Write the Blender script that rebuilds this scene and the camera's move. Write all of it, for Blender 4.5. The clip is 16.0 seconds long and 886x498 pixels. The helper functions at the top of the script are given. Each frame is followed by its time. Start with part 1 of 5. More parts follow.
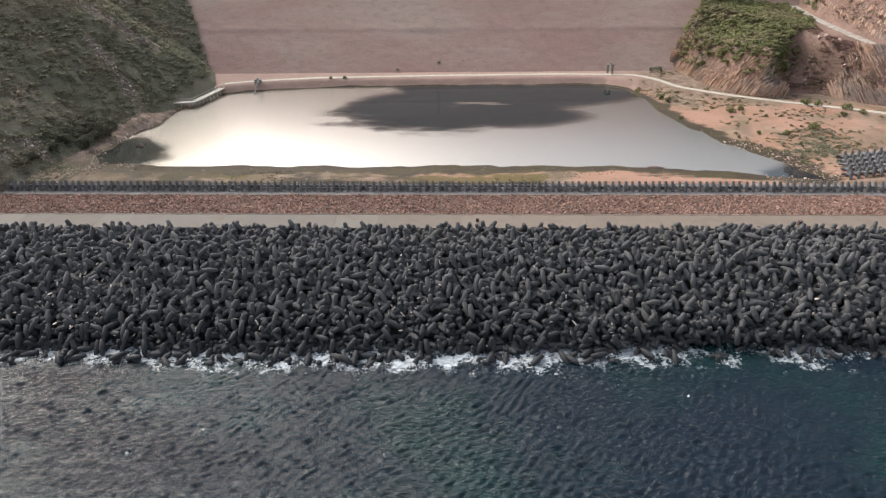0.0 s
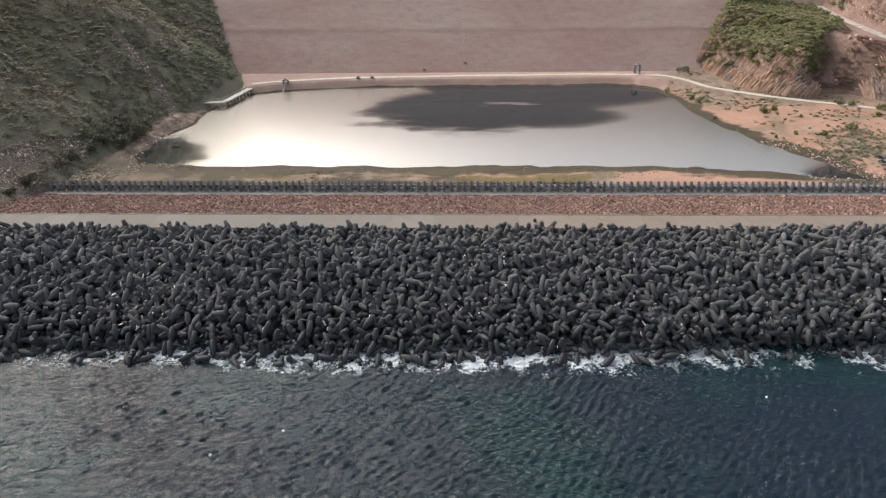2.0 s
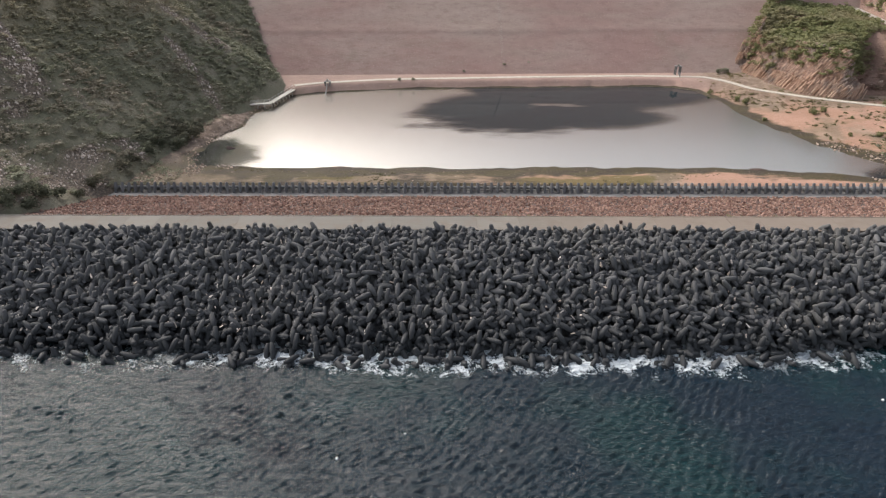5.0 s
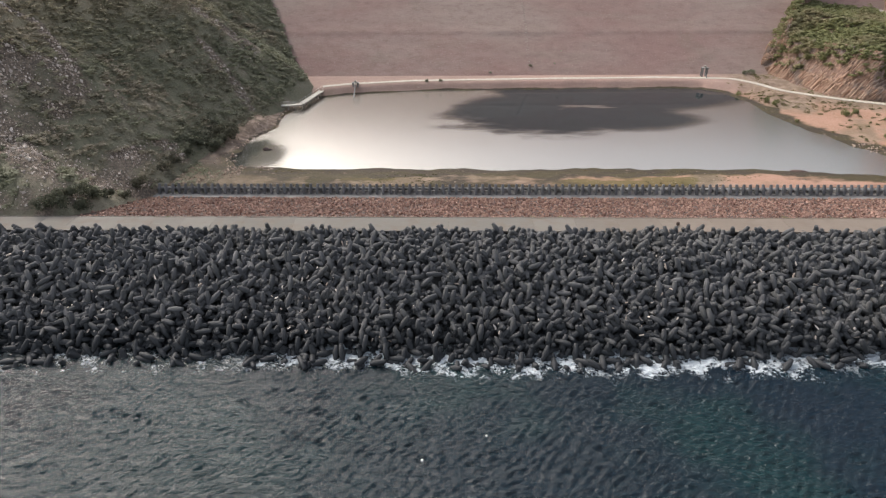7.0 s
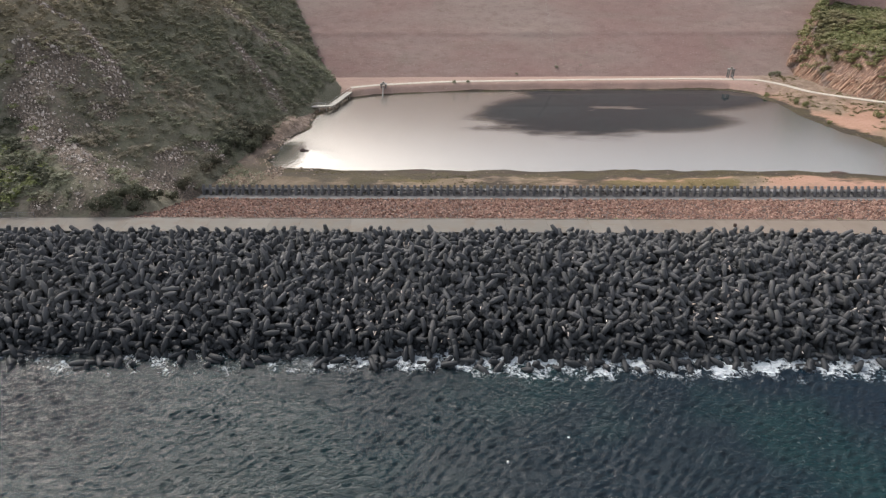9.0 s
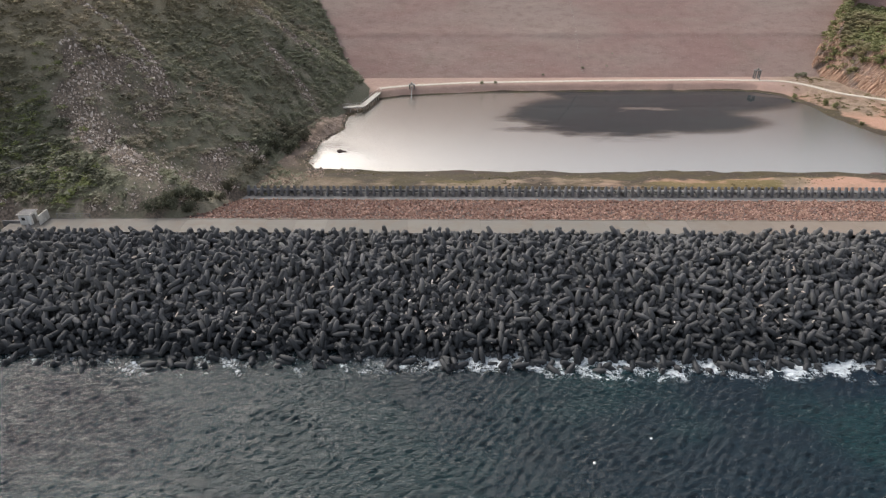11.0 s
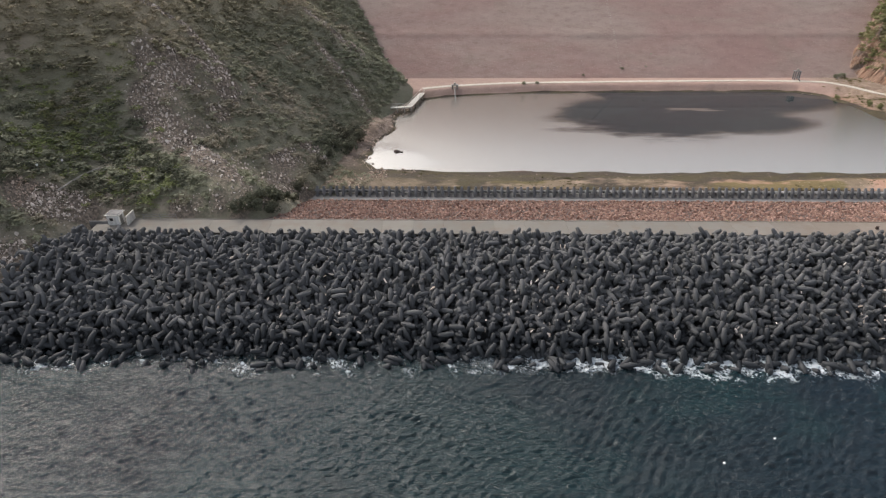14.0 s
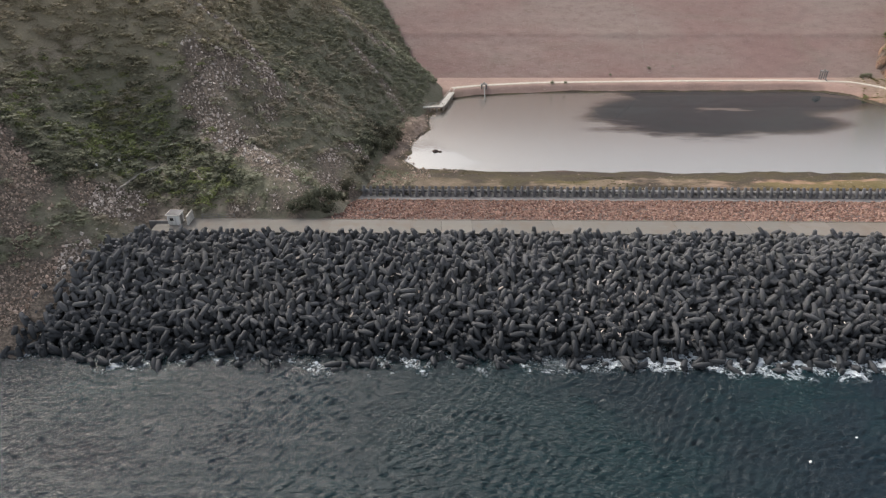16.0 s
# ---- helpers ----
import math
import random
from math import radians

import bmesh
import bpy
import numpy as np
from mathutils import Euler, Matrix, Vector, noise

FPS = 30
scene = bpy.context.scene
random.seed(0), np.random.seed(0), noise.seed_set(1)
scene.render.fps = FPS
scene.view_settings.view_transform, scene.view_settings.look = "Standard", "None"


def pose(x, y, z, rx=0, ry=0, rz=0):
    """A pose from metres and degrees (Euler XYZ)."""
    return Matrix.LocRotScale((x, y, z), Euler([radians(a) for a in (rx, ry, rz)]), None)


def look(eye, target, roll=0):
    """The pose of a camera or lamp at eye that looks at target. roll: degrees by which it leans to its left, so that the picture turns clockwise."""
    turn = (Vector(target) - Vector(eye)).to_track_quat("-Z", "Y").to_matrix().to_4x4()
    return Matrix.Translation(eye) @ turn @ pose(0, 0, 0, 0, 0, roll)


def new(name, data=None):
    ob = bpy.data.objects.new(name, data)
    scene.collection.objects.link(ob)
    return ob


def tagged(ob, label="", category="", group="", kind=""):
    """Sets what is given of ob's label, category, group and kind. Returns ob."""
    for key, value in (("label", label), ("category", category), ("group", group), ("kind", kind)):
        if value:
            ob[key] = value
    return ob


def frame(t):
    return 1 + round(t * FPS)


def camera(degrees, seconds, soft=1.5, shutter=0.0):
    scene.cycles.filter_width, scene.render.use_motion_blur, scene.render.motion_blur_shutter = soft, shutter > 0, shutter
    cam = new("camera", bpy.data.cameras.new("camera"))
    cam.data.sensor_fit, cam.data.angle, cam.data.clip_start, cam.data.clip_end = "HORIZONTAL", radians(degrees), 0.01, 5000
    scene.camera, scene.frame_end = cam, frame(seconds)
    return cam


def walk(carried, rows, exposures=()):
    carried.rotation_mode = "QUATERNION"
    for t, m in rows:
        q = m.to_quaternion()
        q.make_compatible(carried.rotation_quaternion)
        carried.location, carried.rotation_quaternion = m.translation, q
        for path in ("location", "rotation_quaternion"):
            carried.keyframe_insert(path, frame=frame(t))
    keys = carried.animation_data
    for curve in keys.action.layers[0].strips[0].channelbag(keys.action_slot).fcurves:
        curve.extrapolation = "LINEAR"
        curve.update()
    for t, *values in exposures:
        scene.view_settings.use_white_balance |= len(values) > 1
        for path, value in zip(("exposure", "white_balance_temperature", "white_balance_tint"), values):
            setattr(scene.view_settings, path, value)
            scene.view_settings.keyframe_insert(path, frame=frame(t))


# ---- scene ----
cam = camera(72.77, 16.0, soft=1.2)
# seconds, east, north, height above the sea, yaw, pitch, lean
ROWS = [
    (0.0, -0.00, 0.00, 62.00, -0.000, -29.599, 0.420),
    (0.5, -2.81, 0.11, 61.95, -0.015, -29.596, 0.412),
    (1.0, -5.61, 0.22, 61.91, -0.032, -29.588, 0.403),
    (1.5, -8.40, 0.32, 61.87, -0.049, -29.575, 0.393),
    (2.0, -11.19, 0.41, 61.84, -0.067, -29.559, 0.382),
    (2.5, -13.98, 0.50, 61.82, -0.086, -29.539, 0.371),
    (3.0, -16.77, 0.59, 61.80, -0.106, -29.516, 0.359),
    (3.5, -19.55, 0.67, 61.78, -0.126, -29.491, 0.347),
    (4.0, -22.34, 0.74, 61.77, -0.148, -29.465, 0.333),
    (4.5, -25.12, 0.81, 61.77, -0.170, -29.438, 0.319),
    (5.0, -27.91, 0.88, 61.77, -0.193, -29.411, 0.305),
    (5.5, -30.69, 0.93, 61.78, -0.217, -29.384, 0.290),
    (6.0, -33.48, 0.99, 61.80, -0.242, -29.357, 0.274),
    (6.5, -36.27, 1.03, 61.82, -0.268, -29.332, 0.257),
    (7.0, -39.07, 1.08, 61.84, -0.295, -29.308, 0.240),
    (7.5, -41.87, 1.11, 61.87, -0.322, -29.285, 0.222),
    (8.0, -44.68, 1.14, 61.91, -0.350, -29.265, 0.203),
    (8.5, -47.49, 1.17, 61.95, -0.380, -29.248, 0.184),
    (9.0, -50.31, 1.19, 62.00, -0.410, -29.233, 0.164),
    (9.5, -53.14, 1.21, 62.05, -0.441, -29.221, 0.143),
    (10.0, -55.98, 1.22, 62.11, -0.472, -29.213, 0.122),
    (10.5, -58.83, 1.22, 62.18, -0.505, -29.208, 0.100),
    (11.0, -61.69, 1.22, 62.25, -0.538, -29.207, 0.077),
    (11.5, -64.55, 1.21, 62.32, -0.573, -29.210, 0.054),
    (12.0, -67.43, 1.20, 62.40, -0.608, -29.217, 0.030),
    (12.5, -70.33, 1.19, 62.49, -0.644, -29.228, 0.005),
    (13.0, -73.23, 1.16, 62.58, -0.681, -29.243, -0.020),
    (13.5, -76.16, 1.14, 62.68, -0.718, -29.262, -0.046),
    (14.0, -79.09, 1.10, 62.79, -0.757, -29.286, -0.073),
    (14.5, -82.04, 1.07, 62.90, -0.796, -29.314, -0.100),
    (15.0, -85.01, 1.02, 63.01, -0.837, -29.346, -0.128),
    (15.5, -88.00, 0.97, 63.13, -0.878, -29.383, -0.157),
    (16.0, -91.00, 0.92, 63.26, -0.920, -29.423, -0.186),
]
walk(cam, [(t, pose(x, y, z, 90 + pitch, 0, yaw) @ pose(0, 0, 0, 0, 0, -lean)) for t, x, y, z, yaw, pitch, lean in ROWS])

# ---- light ----
SUN_AZ, SUN_EL = -45.0, 40.0   # degrees clockwise from north, and above the horizon
SKY, SUN, VEIL, AUREOLE = 0.072, 0.78, 0.25, 5.4
scene.view_settings.exposure = 0.70
world = bpy.data.worlds.new("hazy_sky")
scene.world = world
world.use_nodes = True
wn = world.node_tree
sky = wn.nodes.new("ShaderNodeTexSky")
sky.sky_type = "NISHITA"
sky.sun_disc = False
sky.sun_elevation, sky.sun_rotation = radians(SUN_EL), radians(SUN_AZ % 360)
sky.altitude, sky.air_density, sky.dust_density, sky.ozone_density = 50, 1.0, 6.0, 1.0
wn.links.new(sky.outputs[0], wn.nodes["Background"].inputs[0])
wn.nodes["Background"].inputs[1].default_value = SKY
# high thin haze whitens the whole sky
haze = wn.nodes.new("ShaderNodeBackground")
haze.inputs[0].default_value = (1.0, 0.975, 0.98, 1)
# the haze thins towards the zenith
up = wn.nodes.new("ShaderNodeTexCoord")
high = wn.nodes.new("ShaderNodeSeparateXYZ")
thin_out = wn.nodes.new("ShaderNodeMapRange")
wn.links.new(up.outputs["Generated"], high.inputs[0])
wn.links.new(high.outputs[2], thin_out.inputs[0])
for i, q in enumerate((0.0, 0.95, 1.95 * VEIL, 0.42 * VEIL)):
    thin_out.inputs[i + 1].default_value = q
# the veiled sun spreads a wide pale aureole through the haze
toward = wn.nodes.new("ShaderNodeVectorMath")
toward.operation = "DOT_PRODUCT"
toward.inputs[1].default_value = [math.sin(radians(SUN_AZ)) * math.cos(radians(SUN_EL)), math.cos(radians(SUN_AZ)) * math.cos(radians(SUN_EL)), math.sin(radians(SUN_EL))]
wn.links.new(up.outputs["Generated"], toward.inputs[0])
ring = wn.nodes.new("ShaderNodeMath")
ring.operation, ring.use_clamp = "MAXIMUM", True
wn.links.new(toward.outputs["Value"], ring.inputs[0])
ring.inputs[1].default_value = 0.0
fall = wn.nodes.new("ShaderNodeMath")
fall.operation = "POWER"
wn.links.new(ring.outputs[0], fall.inputs[0])
fall.inputs[1].default_value = 12.0
glow = wn.nodes.new("ShaderNodeMath")
glow.operation = "MULTIPLY_ADD"
wn.links.new(fall.outputs[0], glow.inputs[0])
glow.inputs[1].default_value = AUREOLE
wn.links.new(thin_out.outputs[0], glow.inputs[2])
wn.links.new(glow.outputs[0], haze.inputs[1])
both = wn.nodes.new("ShaderNodeAddShader")
wn.links.new(wn.nodes["Background"].outputs[0], both.inputs[0])
wn.links.new(haze.outputs[0], both.inputs[1])
wn.links.new(both.outputs[0], wn.nodes["World Output"].inputs[0])
lamp = bpy.data.lights.new("sun", "SUN")
lamp.energy, lamp.angle, lamp.color = SUN, radians(11.0), (1.0, 0.87, 0.75)
az, el = radians(SUN_AZ), radians(SUN_EL)
new("sun", lamp).matrix_world = look((300 * math.sin(az) * math.cos(el), 300 * math.cos(az) * math.cos(el), 300 * math.sin(el)), (0, 0, 0))


# ---- materials ----
class Nodes:
    """A short hand for building one node material."""
    def __init__(self, name):
        self.m = bpy.data.materials.new(name)
        self.m.use_nodes = True
        self.t = self.m.node_tree
        self.bsdf = self.t.nodes["Principled BSDF"]
        self.pos = self.n("ShaderNodeNewGeometry").outputs["Position"]

    def n(self, kind, operation=None, data_type=None, feature=None):
        node = self.t.nodes.new(kind)
        if operation:
            node.operation = operation
        if data_type:
            node.data_type = data_type
        if feature:
            node.feature = feature
        return node

    def link(self, a, b):
        self.t.links.new(a, b)

    def put(self, socket, v):
        if isinstance(v, (int, float, tuple)):
            socket.default_value = v if not (isinstance(v, tuple) and len(v) == 3 and len(socket.default_value) == 4) else (*v, 1)
        else:
            self.link(v, socket)

    def noise(self, scale, detail=4, rough=0.55, vec=None, squash=None, out=0, distort=0.0):
        node = self.n("ShaderNodeTexNoise")
        vec = vec or self.pos
        if squash:
            mp = self.n("ShaderNodeMapping")
            mp.inputs["Rotation"].default_value = squash[1]
            mp.inputs["Scale"].default_value = squash[0]
            self.link(vec, mp.inputs["Vector"])
            vec = mp.outputs[0]
        self.link(vec, node.inputs["Vector"])
        for k, v in (("Scale", scale), ("Detail", detail), ("Roughness", rough), ("Distortion", distort)):
            node.inputs[k].default_value = v
        return node.outputs[out]

    def voronoi(self, scale, feature="F1", out="Distance", vec=None):
        node = self.n("ShaderNodeTexVoronoi", feature=feature)
        self.link(vec or self.pos, node.inputs["Vector"])
        node.inputs["Scale"].default_value = scale
        return node.outputs[out]

    def ramp(self, v, lo, hi, a=0.0, b=1.0):
        node = self.n("ShaderNodeMapRange")
        node.interpolation_type = "SMOOTHSTEP"
        self.put(node.inputs[0], v)
        for i, x in enumerate((lo, hi, a, b)):
            self.put(node.inputs[i + 1], x)
        return node.outputs[0]

    def mix(self, f, a, b):
        node = self.n("ShaderNodeMix", data_type="RGBA")
        self.put(node.inputs[0], f)
        self.put(node.inputs[6], a)
        self.put(node.inputs[7], b)
        return node.outputs[2]

    def math(self, op, a, b=0.0):
        node = self.n("ShaderNodeMath", operation=op)
        self.put(node.inputs[0], a)
        self.put(node.inputs[1], b)
        return node.outputs[0]

    def axis(self, i):
        node = self.n("ShaderNodeSeparateXYZ")
        self.link(self.pos, node.inputs[0])
        return node.outputs[i]

    def bump(self, h, dist, strength=1.0, under=None):
        node = self.n("ShaderNodeBump")
        self.put(node.inputs["Height"], h)
        node.inputs["Distance"].default_value = dist
        node.inputs["Strength"].default_value = strength
        if under:
            self.link(under, node.inputs["Normal"])
        return node.outputs[0]

    def done(self, colour, rough=0.85, normal=None, spec=0.3, metal=0.0):
        self.put(self.bsdf.inputs["Base Color"], colour)
        self.put(self.bsdf.inputs["Roughness"], rough)
        self.put(self.bsdf.inputs["Specular IOR Level"], spec)
        self.put(self.bsdf.inputs["Metallic"], metal)
        if normal:
            self.link(normal, self.bsdf.inputs["Normal"])
        return self.m

    def island(self):
        return self.n("ShaderNodeNewGeometry").outputs["Random Per Island"]

    def each(self):
        return self.n("ShaderNodeObjectInfo").outputs["Random"]


def concrete_dark(name, rnd, wet_zone=True, pale=1.0):
    k = Nodes(name)
    r = k.island() if rnd == "island" else k.each()
    c = k.mix(k.ramp(r, 0, 1), tuple(pale * v for v in (0.058, 0.060, 0.064)), tuple(pale * v for v in (0.092, 0.094, 0.098)))
    c = k.mix(k.ramp(k.noise(0.9, 5), 0.42, 0.7, 0, 0.55), c, (0.075, 0.078, 0.07))
    c = k.mix(k.ramp(k.noise(2.3, 4), 0.6, 0.74, 0, 0.4), c, (0.18, 0.18, 0.172))
    c = k.mix(k.ramp(k.noise(0.05, 3), 0.52, 0.68, 0, 0.2), c, (0.125, 0.117, 0.10))
    if not wet_zone:
        return k.done(c, 0.85, k.bump(k.noise(3.5, 5), 0.05, 0.6), 0.3)
    tide = k.math("ADD", k.axis(2), k.math("MULTIPLY", k.noise(0.35, 4), -3.2))
    wet = k.ramp(tide, 0.4, 3.4, 1, 0)
    c = k.mix(wet, c, (0.030, 0.033, 0.036))
    return k.done(c, k.ramp(wet, 0, 1, 0.85, 0.65), k.bump(k.noise(3.5, 5), 0.05, 0.6), 0.3)


def stony(name, dark, light, warm, rough=0.9, bump=0.05, scale=1.0, rnd=True):
    k = Nodes(name)
    c = k.mix(k.ramp(k.noise(0.5 * scale, 5), 0.35, 0.65), dark, light)
    if rnd:
        c = k.mix(k.math("MULTIPLY", k.island(), 0.85), c, warm)
        c = k.mix(k.ramp(k.math("FRACT", k.math("MULTIPLY", k.island(), 7.31)), 0.0, 0.45, 0.65, 0), c, tuple(0.5 * v for v in dark))
    c = k.mix(k.ramp(k.noise(5 * scale, 4), 0.55, 0.75, 0, 0.5), c, tuple(0.45 * v for v in dark))
    return k.done(c, rough, k.bump(k.noise(4 * scale, 5), bump), 0.25)


def leafy(name, a, b, dry):
    k = Nodes(name)
    c = k.mix(k.island(), a, b)
    c = k.mix(k.ramp(k.noise(0.045, 4), 0.48, 0.62, 0, 0.85), c, dry)
    c = k.mix(k.ramp(k.noise(0.35, 3), 0.45, 0.65, 0, 0.5), c, tuple(0.72 * v for v in a))
    if "dark" in name:
        # straw tone grows with height and holds the haze over the slope
        c = k.mix(k.ramp(k.math("ADD", k.axis(2), k.math("MULTIPLY", k.noise(0.05, 3), 18.0)), 32, 54, 0, 0.65), c, (0.38, 0.32, 0.22))
    m = k.done(c, 0.65, None, 0.2)
    # light passes through thin leaves
    thin = k.n("ShaderNodeBsdfTranslucent")
    k.link(c, thin.inputs["Color"])
    mx = k.n("ShaderNodeMixShader")
    mx.inputs[0].default_value = 0.4
    k.link(k.bsdf.outputs[0], mx.inputs[1])
    k.link(thin.outputs[0], mx.inputs[2])
    k.link(mx.outputs[0], k.t.nodes["Material Output"].inputs[0])
    return m


M_BLOCK = concrete_dark("weathered_concrete", "island")
M_BLOCK_ONE = concrete_dark("weathered_concrete_single", "each")
M_BLOCK_DRY = concrete_dark("dry_concrete_single", "each", False, 1.7)
M_RUBBLE = stony("pink_rubble", (0.15, 0.080, 0.062), (0.22, 0.128, 0.10), (0.42, 0.285, 0.23))
# bed colour set dark as painted shade between the rubble stones
M_BED = stony("rubble_bed", (0.07, 0.05, 0.043), (0.10, 0.07, 0.06), (0.2, 0.2, 0.2), rnd=False)
M_CORE = stony("dark_underlayer", (0.06, 0.06, 0.06), (0.10, 0.10, 0.096), (0.1, 0.1, 0.1), rnd=False)
M_SCREE = stony("pale_scree", (0.28, 0.225, 0.185), (0.47, 0.40, 0.34), (0.70, 0.645, 0.59))
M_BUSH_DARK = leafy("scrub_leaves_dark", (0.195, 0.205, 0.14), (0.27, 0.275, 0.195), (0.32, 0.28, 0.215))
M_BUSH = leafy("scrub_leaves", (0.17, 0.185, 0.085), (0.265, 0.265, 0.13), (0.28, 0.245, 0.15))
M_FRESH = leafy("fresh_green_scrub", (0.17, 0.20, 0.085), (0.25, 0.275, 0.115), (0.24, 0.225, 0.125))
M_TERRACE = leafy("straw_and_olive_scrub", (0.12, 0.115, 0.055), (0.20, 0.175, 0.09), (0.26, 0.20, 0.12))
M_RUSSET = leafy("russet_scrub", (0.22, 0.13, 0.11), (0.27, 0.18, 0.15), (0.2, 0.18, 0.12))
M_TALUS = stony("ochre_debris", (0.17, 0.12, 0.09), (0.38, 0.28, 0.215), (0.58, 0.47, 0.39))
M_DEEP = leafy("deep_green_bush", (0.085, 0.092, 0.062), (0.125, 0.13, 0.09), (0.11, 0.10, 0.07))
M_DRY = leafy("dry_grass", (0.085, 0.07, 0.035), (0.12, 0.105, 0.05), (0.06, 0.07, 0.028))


def road_material():
    k = Nodes("worn_concrete_road")
    c = k.mix(k.each(), (0.165, 0.136, 0.111), (0.178, 0.148, 0.122))
    # greyer to the west: patina plus the hill's shadow put into the colour
    grey = k.ramp(k.math("ADD", k.axis(0), k.math("MULTIPLY", k.noise(0.02, 4), 70.0)), 0, 45, 0.9, 0)
    c = k.mix(grey, c, k.mix(k.each(), (0.130, 0.125, 0.112), (0.160, 0.153, 0.137)))
    c = k.mix(k.ramp(k.noise(0.35, 5), 0.45, 0.7, 0, 0.6), c, (0.14, 0.115, 0.09))
    c = k.mix(k.ramp(k.noise(3.0, 4, squash=((0.15, 1, 1), (0, 0, 0))), 0.55, 0.75, 0, 0.4), c, (0.22, 0.205, 0.18))
    return k.done(c, 0.85, k.bump(k.noise(8, 4), 0.01), 0.3)


def kerb_material():
    k = Nodes("pale_concrete")
    c = k.mix(k.ramp(k.noise(1.2, 5), 0.35, 0.7), (0.42, 0.40, 0.36), (0.58, 0.56, 0.51))
    c = k.mix(k.ramp(k.noise(6, 3), 0.6, 0.72, 0, 0.5), c, (0.2, 0.19, 0.16))
    return k.done(c, 0.85, k.bump(k.noise(9, 4), 0.01), 0.3)


def path_material():
    k = Nodes("creamy_path_concrete")
    c = k.mix(k.ramp(k.noise(0.8, 5), 0.35, 0.7), (0.36, 0.335, 0.28), (0.47, 0.44, 0.38))
    c = k.mix(k.ramp(k.noise(2.5, 4), 0.58, 0.72, 0, 0.5), c, (0.24, 0.205, 0.16))
    return k.done(c, 0.85, k.bump(k.noise(9, 4), 0.01), 0.3)


def white_material():
    k = Nodes("dirty_white_paint")
    c = k.mix(k.ramp(k.noise(1.5, 5, squash=((1, 1, 0.25), (0, 0, 0))), 0.45, 0.75), (0.62, 0.62, 0.60), (0.36, 0.35, 0.32))
    return k.done(c, 0.7, None, 0.3)


def dam_material():
    k = Nodes("reddish_rockfill")
    c = k.mix(k.ramp(k.noise(0.035, 5, 0.6, squash=((0.5, 1, 1), (0, 0, 0))), 0.36, 0.66), (0.245, 0.165, 0.147), (0.275, 0.217, 0.19))
    c = k.mix(k.ramp(k.noise(0.12, 5, 0.65, squash=((0.25, 1, 1), (0, 0, 0))), 0.45, 0.72, 0, 0.55), c, (0.245, 0.198, 0.165))
    c = k.mix(k.ramp(k.noise(0.05, 4), 0.6, 0.75, 0, 0.35), c, (0.19, 0.165, 0.13))
    c = k.mix(k.ramp(k.noise(0.5, 5, 0.75, squash=((0.5, 1, 1), (0, 0, 0))), 0.46, 0.68, 0, 0.45), c, (0.18, 0.12, 0.105))
    c = k.mix(k.ramp(k.noise(1.4, 3, 0.7), 0.56, 0.72, 0, 0.45), c, (0.37, 0.30, 0.27))
    return k.done(c, 0.95, k.bump(k.noise(1.3, 4, 0.7), 0.35, 0.7), 0.12)


